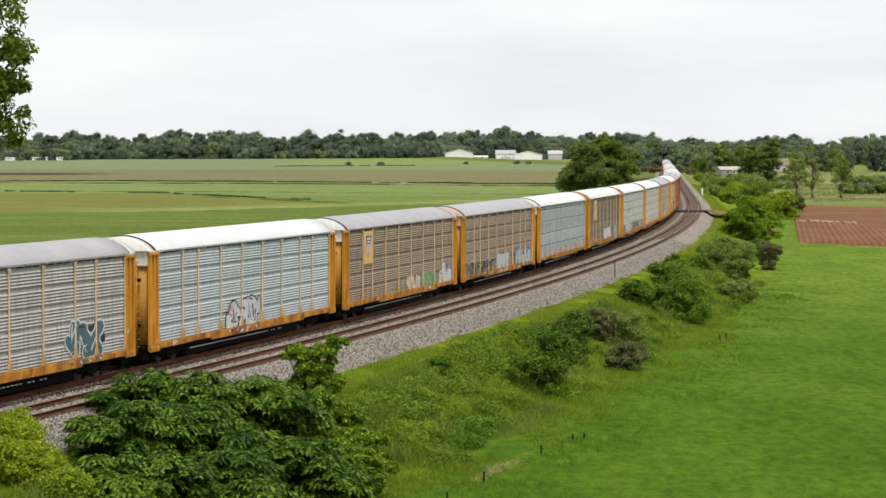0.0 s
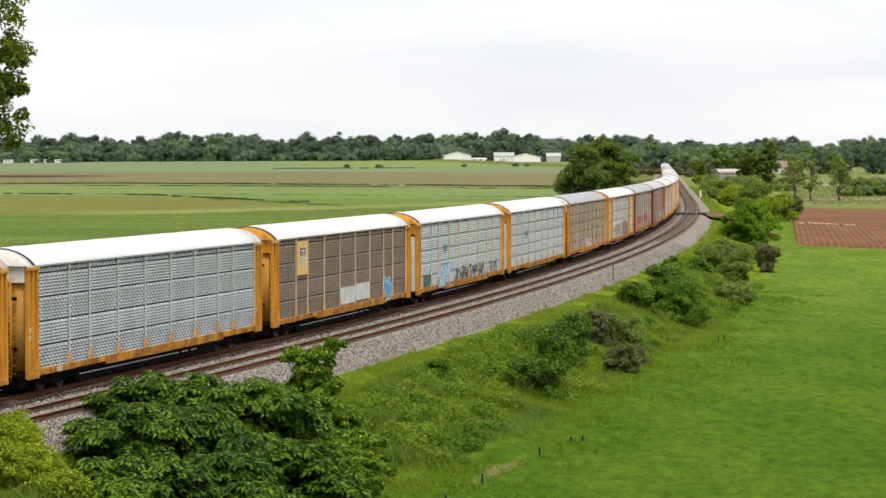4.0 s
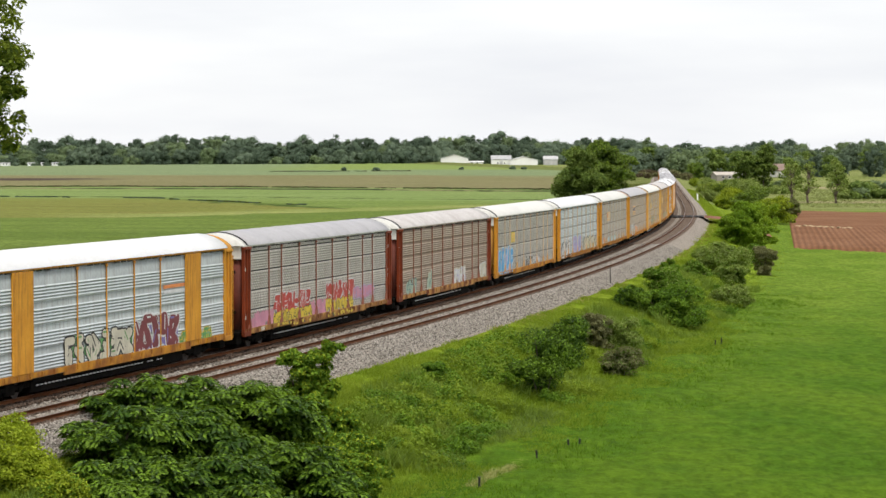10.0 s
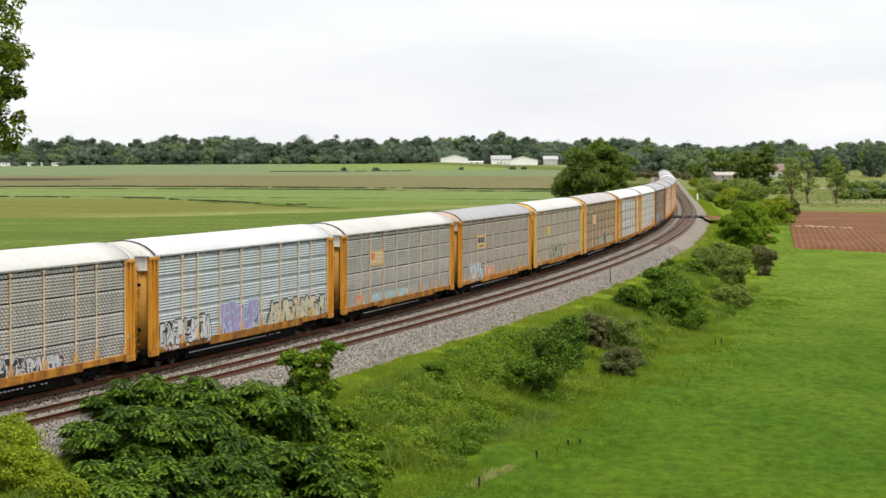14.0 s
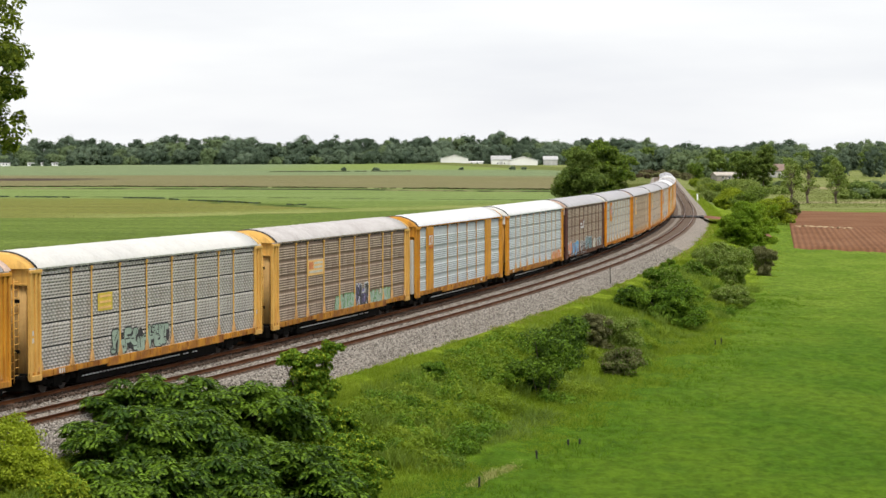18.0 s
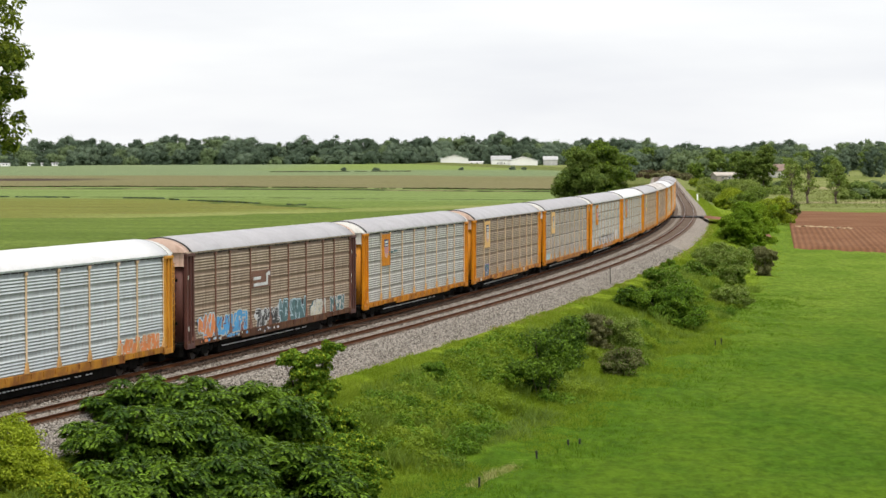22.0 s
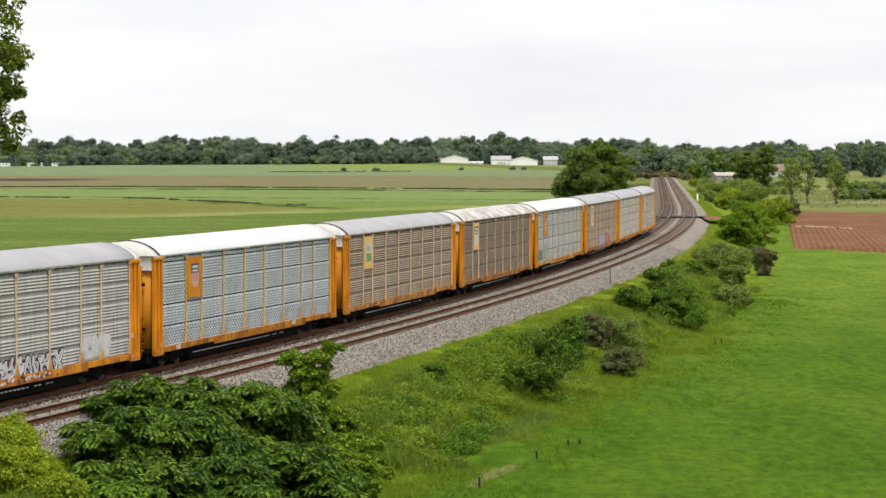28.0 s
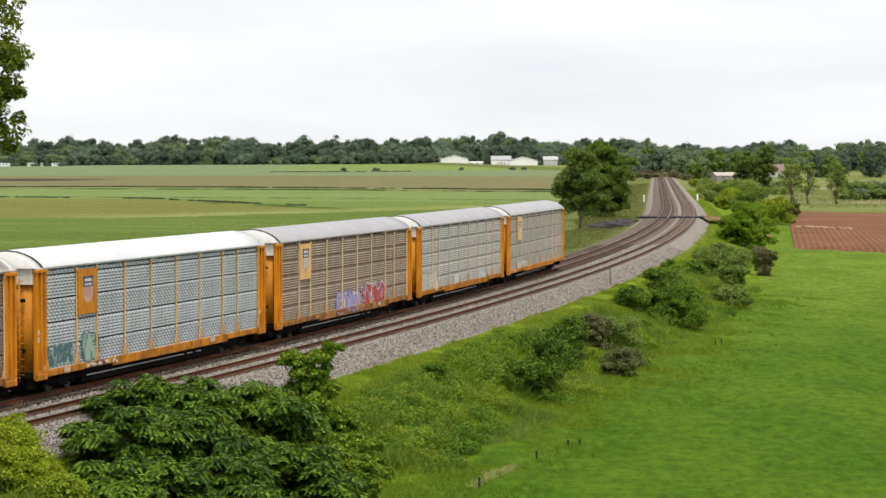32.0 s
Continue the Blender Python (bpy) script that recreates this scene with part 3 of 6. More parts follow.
def plant(name, at, w, dp, h, leaf, mats, seed, n=40, per=45, lump=0.5, base=0.12, trunk=0.08, label="", category="shrub", group="", kind_of="kite", foot=-0.3, turn=0, stems=1, slim=0.55, peak=0.42, hull=0.55, heads=0):
    """A shrub or tree: stems or a trunk with limbs, and a crown of clumped leaves."""
    rng = np.random.default_rng(seed)
    root = tagged(new(name), label, category, group)
    root.empty_display_size = 0.1
    root.matrix_basis = pose(*at, 0, 0, turn)
    c, r = clumps(rng, w, dp, h, n, base, lump, peak, hull)
    if kind_of == "rosette":
        c, r = headed(rng, w, dp, h, n, base, lump, peak, hull, 0.6, 1.2)
        v, f = rosettes(rng, c, r, per, leaf)
    else:
        if heads:
            c, r = headed(rng, w, dp, h, heads, base, lump, peak, hull, 0.85)
        p, out = crown_points(rng, c, r, per)
        keep = p[:, 2] > 0.02
        p, out = p[keep], out[keep]
        v, f = leaves(p, out, leaf * rng.uniform(0.6, 1.3, len(p)), slim, rng=rng)
    slots = rng.uniform(0, 1, len(f)) < 0.22 if len(mats) > 1 else None
    part("crown", quads_mesh("crown", v, f, mats, slots), root)
    far = c[np.argsort(-c[:, 2])]
    if stems == 1:
        bm = bmesh.new()
        wood(bm, rng, far[:: max(1, len(far) // 14)], foot, h * 0.72, trunk)
        part("trunk", bm_mesh("trunk", bm, M_BARK), root)
    else:
        for e in far[:: max(1, len(far) // 6)]:
            bm = bmesh.new()
            e = Vector(e)
            b0 = Vector((e.x * 0.15, e.y * 0.15, foot))
            mp = b0.lerp(e, 0.5) + Vector((0, 0, 0.15 * h))
            tube(bm, b0, mp, trunk, trunk * 0.7, 5)
            tube(bm, mp, e, trunk * 0.7, trunk * 0.25, 5)
            part("stem", bm_mesh("stem", bm, M_BARK), root)
    return root


def grass_field(name, s0, s1, d0, d1, count, tall, mat, seed, label, blades=7, power=1.0, fade=1.0, patch=None):
    """Tufts of bent blades over a stretch beside the line, or over patches of it."""
    rng = np.random.default_rng(seed)
    s = s0 + (s1 - s0) * rng.uniform(0, 1, count) ** power
    d = d0 + (d1 - d0) * rng.uniform(0, 1, count) ** fade
    x, y, th = line(s, d)
    if patch is not None:
        keep = np.array([noise.noise(Vector((a * 0.28, b * 0.28, seed))) + 0.4 * noise.noise(Vector((a * 0.9, b * 0.9, seed))) > patch for a, b in zip(x, y)])
        x, y, d, count = x[keep], y[keep], d[keep], int(keep.sum())
    z = height(x, y, d)
    hump = np.array([0.55 + 0.9 * max(0, 0.5 + noise.noise(Vector((a * 0.22, b * 0.22, 7.0)))) for a, b in zip(x, y)]) * np.interp(d, [d0 + 0.55 * (d1 - d0), d1], [1.0, 0.35])
    c = np.repeat(np.stack([x, y, z - 0.08], 1), blades, 0)
    hh = np.repeat(tall * hump * rng.uniform(0.6, 1.3, count), blades) * rng.uniform(0.6, 1.1, count * blades)
    c[:, :2] += rng.normal(size=(len(c), 2)) * 0.09
    lean = rng.normal(size=(len(c), 2)) * 0.38 * hh[:, None]
    side = rng.normal(size=(len(c), 2))
    side /= np.linalg.norm(side, axis=1, keepdims=True)
    wd = 0.016 + 0.02 * hh
    zz = np.zeros(len(c))
    w3 = np.stack([side[:, 0] * wd, side[:, 1] * wd, zz], 1)
    tip = c + np.stack([lean[:, 0], lean[:, 1], hh], 1)
    midp = c + np.stack([lean[:, 0] * 0.3, lean[:, 1] * 0.3, hh * 0.55], 1)
    v = np.stack([c - w3, midp - w3 * 0.8, tip, midp + w3 * 0.8], 1).reshape(-1, 3)
    ob = new(name, quads_mesh(name, v, np.arange(len(v)).reshape(-1, 4), [mat]))
    return tagged(ob, label, "grass", kind="stuff")


# ---- car carriers ----
PITCH, SPEED, FRONT0 = 27.87, 23.853, 828.1
YEL = plain("yellow_rack_paint", (0.74, 0.285, 0.010), (0.58, 0.205, 0.008), 0.7, 10, 0.65, streak=0.65, stain=(0.19, 0.07, 0.022), vary=0.08, spec=0.2)
YEL_OLD = plain("dull_yellow_rack_paint", (0.66, 0.315, 0.036), (0.54, 0.24, 0.026), 0.7, 10, 0.7, streak=0.65, stain=(0.22, 0.085, 0.026), vary=0.08, spec=0.2)
YEL_PALE = plain("faded_yellow_rack_paint", (0.74, 0.45, 0.125), (0.64, 0.37, 0.095), 0.7, 10, 0.7, streak=0.35, stain=(0.30, 0.15, 0.05), vary=0.08, spec=0.2)
OXIDE = plain("red_oxide_rack_paint", (0.23, 0.042, 0.014), (0.15, 0.030, 0.012), 0.7, 10, 0.65, streak=0.4, stain=(0.05, 0.020, 0.014), spec=0.15)
MAROON = plain("dark_maroon_rack_paint", (0.12, 0.04, 0.03), (0.085, 0.032, 0.025), 0.7, 10, 0.65, streak=0.4, stain=(0.03, 0.02, 0.018))
RUSTPOST = plain("rust_brown_rack_paint", (0.23, 0.105, 0.068), (0.18, 0.085, 0.06), 0.7, 10, 0.7, streak=0.4)
POST_TAN = plain("weathered_tan_post_paint", (0.74, 0.55, 0.36), (0.64, 0.46, 0.29), 0.7, 10, 0.7, streak=0.35, stain=(0.40, 0.22, 0.10), vary=0.08, spec=0.2)
# Door paints: streaked, and darkened by the shade of the gap between cars.
SHADED_DOOR = {"yellow_rack_paint": plain("shaded_yellow_door_paint", (0.62, 0.25, 0.012), (0.46, 0.18, 0.012), 0.7, 10, 0.7, streak=0.8, stain=(0.14, 0.06, 0.02), vary=0.08),
         "dull_yellow_rack_paint": plain("shaded_dull_yellow_door_paint", (0.50, 0.26, 0.045), (0.38, 0.18, 0.035), 0.7, 10, 0.75, streak=0.8, stain=(0.14, 0.06, 0.025), vary=0.08),
         "faded_yellow_rack_paint": plain("shaded_faded_yellow_door_paint", (0.52, 0.33, 0.12), (0.40, 0.24, 0.08), 0.7, 10, 0.75, streak=0.7, stain=(0.16, 0.08, 0.03), vary=0.08),
         "red_oxide_rack_paint": plain("shaded_oxide_door_paint", (0.15, 0.032, 0.018), (0.09, 0.024, 0.016), 0.7, 10, 0.75, streak=0.6, stain=(0.04, 0.018, 0.014))}
PINKISH = plain("pinkish_end_panel_paint", (0.62, 0.45, 0.36), (0.52, 0.37, 0.30), 0.7, 10, 0.7, streak=0.4, stain=(0.30, 0.17, 0.10))
SHEET = {
    "blue": plain("bright_galvanised_sheet", (0.580, 0.630, 0.662), (0.672, 0.715, 0.735), 0.45, 9, 0.5, 0.12, streak=0.22, stain=(0.30, 0.29, 0.27), vary=0.05),
    "grey": plain("dull_galvanised_sheet", (0.550, 0.540, 0.512), (0.660, 0.645, 0.605), 0.45, 9, 0.6, 0.08, streak=0.6, stain=(0.25, 0.21, 0.17), vary=0.06),
    "tan": plain("grimy_tan_galvanised_sheet", (0.395, 0.302, 0.222), (0.495, 0.395, 0.300), 0.45, 9, 0.7, 0.05, streak=0.8, stain=(0.20, 0.145, 0.10), vary=0.06),
    "brown": plain("rust_stained_brown_sheet", (0.395, 0.300, 0.228), (0.495, 0.390, 0.300), 0.45, 9, 0.75, 0.05, streak=0.8, stain=(0.115, 0.078, 0.055), vary=0.06),
    "pink": plain("pinkish_weathered_sheet", (0.405, 0.325, 0.258), (0.495, 0.410, 0.332), 0.45, 9, 0.7, 0.05, streak=0.65, stain=(0.23, 0.15, 0.105), vary=0.06)}


def perforated(name, c, stain, holes=0.05):
    """Grimy sheet pierced by rows of small holes."""
    n = Nodes(name)
    v = n.node("TexCoord").outputs["Object"]
    sep = n.node("SeparateXYZ", Vector=v)
    hole = n.math("MULTIPLY", n.math("SINE", n.math("MULTIPLY", sep.outputs["X"], 18.5)), n.math("SINE", n.math("MULTIPLY", sep.outputs["Z"], 24.55)))
    patch = n.noise(v, 0.6, 5.0, 0.65)
    col = n.mix(n.step(patch, 0.35, 0.7), c, tuple(q * 0.72 for q in c))
    runs = n.noise(n.stretch(v, 2.3, 2.3, 0.22), 2.2, 5.0, 0.65)
    col = n.mix(n.math("MULTIPLY", n.step(runs, 0.42, 0.68), 0.65), col, stain)
    col = n.mix(n.math("MULTIPLY", n.step(hole, 0.0, 0.55), holes), col, (0.03, 0.03, 0.03))
    return n.finish(col, 0.7, 0.05, patch, 0.01, 0.3)


FLAT = {"blue": perforated("pierced_bright_sheet", (0.43, 0.475, 0.485), (0.24, 0.22, 0.2)), "grey": perforated("pierced_dull_sheet", (0.40, 0.385, 0.36), (0.24, 0.205, 0.17)),
        "tan": perforated("pierced_tan_sheet", (0.275, 0.195, 0.135), (0.16, 0.098, 0.062)), "brown": perforated("pierced_brown_sheet", (0.250, 0.172, 0.120), (0.15, 0.085, 0.052)),
        "pink": perforated("pierced_pinkish_sheet", (0.300, 0.228, 0.172), (0.19, 0.108, 0.07))}
PIERCED = {"blue": perforated("pierced_bright_tier_sheet", (0.60, 0.645, 0.685), (0.34, 0.33, 0.32), 0.62), "grey": perforated("pierced_dull_tier_sheet", (0.58, 0.55, 0.51), (0.33, 0.27, 0.21), 0.58),
           "tan": perforated("pierced_tan_tier_sheet", (0.42, 0.37, 0.31), (0.20, 0.15, 0.11), 0.7), "brown": perforated("pierced_brown_tier_sheet", (0.34, 0.250, 0.185), (0.15, 0.090, 0.058), 0.66),
           "pink": perforated("pierced_pinkish_tier_sheet", (0.58, 0.535, 0.485), (0.34, 0.22, 0.15), 0.5)}
ROOF = {
    "white": plain("white_painted_roof", (0.72, 0.72, 0.735), (0.67, 0.67, 0.685), 0.2, 9, 0.5, streak=0.1, stain=(0.55, 0.54, 0.52), vary=0.02),
    "cream": plain("cream_weathered_roof", (0.66, 0.65, 0.62), (0.60, 0.59, 0.57), 0.25, 9, 0.6, streak=0.25, stain=(0.42, 0.39, 0.35), vary=0.03),
    "grey": plain("grey_galvanised_roof", (0.39, 0.38, 0.40), (0.44, 0.43, 0.45), 0.3, 9, 0.55, 0.1, streak=0.25, stain=(0.30, 0.28, 0.27), vary=0.04),
    "worn": plain("worn_brownish_roof", (0.42, 0.385, 0.375), (0.50, 0.47, 0.46), 0.6, 8, 0.65, streak=0.35, stain=(0.66, 0.65, 0.64), vary=0.03),
    "patchy": plain("patchy_peeling_white_roof", (0.70, 0.69, 0.67), (0.36, 0.315, 0.29), 1.1, 7, 0.7, streak=0.55, stain=(0.30, 0.23, 0.19), vary=0.03)}
SLOT = plain("dark_vent_slot", (0.02, 0.022, 0.025), (0.035, 0.035, 0.038), 2, 9, 0.8)
PALE = plain("pale_marking_paint", (0.62, 0.61, 0.57), (0.55, 0.53, 0.5), 2, 9, 0.7)
INK = {k: plain(k + "_spray_paint", c, tuple(q * 0.8 for q in c), 1.2, 9, 0.55, vary=0.0, streak=0.12) for k, c in {
    "black": (0.025, 0.025, 0.03), "white": (0.68, 0.68, 0.70), "sky": (0.08, 0.36, 0.70), "ice": (0.50, 0.66, 0.76), "lilac": (0.42, 0.36, 0.62), "violet": (0.20, 0.16, 0.42),
    "pink": (0.62, 0.27, 0.38), "red": (0.48, 0.05, 0.04), "yellow": (0.70, 0.52, 0.05), "green": (0.12, 0.34, 0.10), "mint": (0.36, 0.47, 0.38), "cream": (0.62, 0.58, 0.47),
    "teal": (0.07, 0.16, 0.18), "maroon": (0.20, 0.04, 0.05), "orange": (0.74, 0.25, 0.08), "navy": (0.035, 0.045, 0.14), "shell": (0.66, 0.40, 0.30)}.items()}
RUST = plain("rust_streaked_foot", (0.66, 0.39, 0.15), (0.52, 0.28, 0.10), 2.0, 10, 0.75, streak=0.4, stain=(0.16, 0.07, 0.03))
SILL = plain("rusty_yellow_sill", (0.68, 0.265, 0.010), (0.34, 0.125, 0.022), 1.1, 7, 0.7, streak=0.3, stain=(0.13, 0.065, 0.03), vary=0.2, spec=0.2)
REDPOST = plain("red_brown_rack_paint", (0.31, 0.105, 0.062), (0.23, 0.082, 0.052), 0.7, 10, 0.7, streak=0.4)
SILL_WORN = plain("rust_worn_yellow_sill", (0.56, 0.255, 0.055), (0.25, 0.098, 0.040), 1.1, 7, 0.75, streak=0.4, stain=(0.11, 0.05, 0.028), vary=0.2, spec=0.15)
SILL_RED = plain("rust_blotched_oxide_sill", (0.50, 0.27, 0.085), (0.16, 0.050, 0.024), 1.3, 7, 0.75, streak=0.4, stain=(0.06, 0.026, 0.016), vary=0.2, spec=0.15)
SILL_BROWN = plain("dark_brown_rusted_sill", (0.105, 0.050, 0.034), (0.17, 0.085, 0.045), 1.1, 8, 0.8, streak=0.4, stain=(0.04, 0.022, 0.016), vary=0.1, spec=0.12)
SILL_OLD = plain("rusty_dull_yellow_sill", (0.58, 0.265, 0.028), (0.28, 0.105, 0.026), 1.1, 7, 0.75, streak=0.3, stain=(0.12, 0.055, 0.025), vary=0.2, spec=0.2)
DIRTY = plain("dirty_sill_step", (0.19, 0.15, 0.11), (0.12, 0.095, 0.075), 1.5, 9, 0.85)
LOGO_ORANGE = plain("pale_orange_plate", (0.80, 0.50, 0.19), (0.74, 0.44, 0.15), 1.2, 9, 0.6, vary=0.05)

BAY_END = 12.15
Z_SILL0, Z_SILL1, Z_EAVE, Z_PEAK = 0.68, 1.04, 5.18, 5.87
NARROW, BROAD = 1.977, 2.907
BAYS = [-BAY_END + BROAD * a + NARROW * b for a, b in ((0, 0), (1, 0), (1, 1), (2, 1), (3, 1), (4, 1), (5, 1), (6, 1), (6, 2), (7, 2))]
MESHES = {}


def once(key, make):
    if key not in MESHES:
        MESHES[key] = make()
    return MESHES[key]


def sheet_mesh(style, width, mat, flat):
    """A corrugated side sheet: its ribs drawn along its width, with slots between the tiers in some styles."""
    pts, kinds = [], []

    def run(*ps):
        for z, y, kind in ps:
            pts.append((z, y))
            kinds.append(kind)

    z0, z1 = Z_SILL1 - 0.02, Z_EAVE - 0.14
    z = z0
    if style == "ribs":
        while z < z1 - 0.7:
            run((z, 0.0, 1))
            for k in range(5):
                b = z + 0.05 + k * 0.13
                # Cleaner, brighter ribs over grimy flats; dark undersides paint in the rib's shade.
                run((b, 0.0, 1), (b + 0.012, 0.042, 0), (b + 0.026, 0.042, 0), (b + 0.08, 0.0, 1))
            z += 0.80
    elif style == "tiers":
        i = 0
        while z < z1 - 0.14:
            run((z, 0.0, 0), (z + 0.012, 0.028, 0), (z + 0.024, 0.028, 1), (z + 0.07, 0.0, 1))
            z += 0.128
            i += 1
            if i % 7 == 0:
                run((z, 0.0, 2), (z + 0.005, -0.06, 2), (z + 0.055, -0.06, 2), (z + 0.06, 0.0, 1))
                z += 0.07
    else:
        while z < z1 - 0.6:
            run((z, 0.0, 0))
            for k in range(5):
                b = z + 0.05 + k * 0.13
                run((b, 0.0, 0), (b + 0.012, 0.05, 0), (b + 0.03, 0.05, 0), (b + 0.08, 0.0, 1))
            z += 0.93
    run((z1, 0.0, 1))
    pts = np.array(pts)
    n = len(pts)
    x = np.array([0.0, width])
    front = np.stack([np.repeat(x, n), -np.tile(pts[:, 1], 2), np.tile(pts[:, 0], 2)], 1)
    i = np.arange(n - 1)
    f = np.stack([i, i + n, i + n + 1, i + 1], 1)
    k0 = 2 * n
    back = np.array([(0, 0.09, z0), (width, 0.09, z0), (0, 0.09, z1), (width, 0.09, z1)])
    f = np.concatenate([f, [(k0, k0 + 2, k0 + 3, k0 + 1), (n - 1, 2 * n - 1, k0 + 3, k0 + 2)]])
    return quads_mesh("side_sheet", np.concatenate([front, back]), f, [mat, flat, SLOT], kinds[:-1] + [0, 0])


def post_mesh(width, mat, foot, foot_mat):
    bm = bmesh.new()
    box(bm, -width / 2, width / 2, -0.042, 0.0, Z_SILL1 - 0.03, Z_EAVE - 0.12, 0.012)
    box(bm, -width * 0.8, width * 0.8, -0.068, 0.0, Z_EAVE - 0.26, Z_EAVE - 0.13, 0.012)
    if foot:
        vs = [bm.verts.new(q) for q in ((-0.20, -0.066, 1.04), (0.20, -0.066, 1.04), (0.05, -0.066, 1.5), (-0.05, -0.066, 1.5),
                                        (-0.20, 0.0, 1.04), (0.20, 0.0, 1.04), (0.05, 0.0, 1.5), (-0.05, 0.0, 1.5))]
        for q in ((0, 1, 2, 3), (0, 4, 5, 1), (1, 5, 6, 2), (3, 7, 4, 0)):
            bm.faces.new([vs[k] for k in q]).material_index = 1
    return bm_mesh("post", bm, mat, foot_mat)


def sill_mesh(mat):
    bm = bmesh.new()
    box(bm, -5.6, 7.9, -0.09, 0.0, Z_SILL0 - 0.02, Z_SILL1, 0.02)
    box(bm, -8.6, -5.6, -0.07, 0.0, Z_SILL0 + 0.1, Z_SILL1, 0.02, 1)
    box(bm, 6.2, 7.0, -0.1, -0.05, Z_SILL0 + 0.03, Z_SILL1 - 0.05, 0.01, 1)
    for a, b in ((-13.1, -8.6), (7.9, 13.1)):
        box(bm, a, b, -0.085, 0.0, Z_SILL0 + 0.08, Z_SILL1, 0.02)
    for i in range(23):
        x = -12.1 + i * 1.1
        box(bm, x - 0.04, x + 0.04, -0.13, -0.08, Z_SILL0 + 0.12, Z_SILL1 - 0.04)
    return bm_mesh("side_sill", bm, mat, DIRTY)


def roof_profile(scale=1.0):
    out = []
    for i in range(13):
        a = math.pi * i / 12
        out.append((-math.cos(a) * 1.56 * scale, Z_EAVE + (Z_PEAK - Z_EAVE) * (math.sin(a) ** 1.5) * (0.92 if scale < 1 else 1)))
    return out


def arch_mesh(name, x0, x1, scale, mat, seams=0):
    """A vaulted roof with standing seams across it."""
    prof = roof_profile(scale)
    n = len(prof)
    xs, lift = [x0], [0.0]
    for i in range(seams):
        x = x0 + (x1 - x0) * (i + 1) / (seams + 1)
        xs += [x - 0.05, x - 0.03, x + 0.03, x + 0.05]
        lift += [0.0, 0.006, 0.006, 0.0]
    xs.append(x1)
    lift.append(0.0)
    v = [(x, y, z + up) for x, up in zip(xs, lift) for y, z in prof]
    f = [(r * n + c, r * n + n + c, r * n + n + c + 1, r * n + c + 1) for r in range(len(xs) - 1) for c in range(n - 1)]
    mid = len(v)
    v += [(x0, 0, Z_EAVE), (x1, 0, Z_EAVE)]
    last = (len(xs) - 1) * n
    for c in range(0, n - 1, 2):
        f.append((mid, c, c + 1, min(c + 2, n - 1)))
        f.append((mid + 1, last + min(c + 2, n - 1), last + c + 1, last + c))
    me = quads_mesh(name, v, np.array(f)[:, ::-1], [mat], smooth=False)
    return me


def corner_mesh(mat):
    """A ribbed corner panel at the end of a side, one metre wide."""
    bm = bmesh.new()
    box(bm, 0.0, 0.95, -0.03, 0.05, Z_SILL0 + 0.05, Z_EAVE - 0.06, 0.015)
    for x, w in ((0.06, 0.12), (0.5, 0.1), (0.88, 0.14)):
        box(bm, x - w / 2, x + w / 2, -0.11, -0.025, Z_SILL0 + 0.1, Z_EAVE - 0.12, 0.015)
    box(bm, -0.05, 1.0, -0.14, -0.02, Z_EAVE - 0.2, Z_EAVE - 0.06, 0.02)
    box(bm, 0.0, 0.95, -0.12, 0.0, Z_SILL0, Z_SILL0 + 0.24, 0.02)
    return bm_mesh("corner_panel", bm, mat)


def door_mesh(mat):
    """Folding end doors, slightly bowed, their leaves pleated along the hinge lines."""
    ys = np.linspace(-1.32, 1.32, 25)
    outs = 0.10 * (1 - (ys / 1.5) ** 2) - 0.04 * (np.arange(25) % 4 == 0) - 0.04
    z0, z1 = 0.9, Z_EAVE - 0.62
    v = [(x, y, z) for z in (z0, z1) for x, y in zip(outs, ys)] + [(-0.2, y, z) for z in (z0, z1) for y in ys]
    f = [(i, i + 1, 25 + i + 1, 25 + i) for i in range(24)] + [(50 + i + 1, 50 + i, 75 + i, 75 + i + 1) for i in range(24)]
    f += [(25 + i, 25 + i + 1, 75 + i + 1, 75 + i) for i in range(24)] + [(i + 1, i, 50 + i, 50 + i + 1) for i in range(24)]
    f += [(0, 25, 75, 50), (49, 24, 74, 99)]
    return quads_mesh("end_door", v, f, [mat])


def hood_mesh(mat):
    """The panel that closes an end between the doors and the roof, with a lip and two stiffeners."""
    bm = bmesh.new()
    box(bm, -0.12, 0.16, -1.38, 1.38, Z_EAVE - 0.62, Z_EAVE + 0.02, 0.03)
    box(bm, 0.1, 0.2, -1.40, 1.40, Z_EAVE - 0.66, Z_EAVE - 0.58, 0.01)
    for y in (-0.7, 0.7):
        box(bm, 0.14, 0.19, y - 0.05, y + 0.05, Z_EAVE - 0.58, Z_EAVE - 0.02, 0.01)
    return bm_mesh("end_hood", bm, mat)


def platform_mesh():
    """A dark end platform and brake gear, added as shade between two cars."""
    bm = bmesh.new()
    box(bm, 0.0, 0.38, -1.3, 1.3, 0.78, 0.92, 0.02)
    box(bm, -0.6, 0.1, -1.15, 1.15, 0.3, 0.8, 0.04)
    tube(bm, (0.3, -0.5, 0.75), (0.42, -0.45, 0.35), 0.04, 0.04, 6)
    tube(bm, (0.3, 0.5, 0.75), (0.42, 0.45, 0.35), 0.04, 0.04, 6)
    return bm_mesh("end_platform", bm, M_BLACK)


def latch_mesh():
    return bm_mesh("latch", box(bmesh.new(), -0.02, 0.06, -0.13, 0.13, -0.07, 0.07, 0.01), M_BLACK)


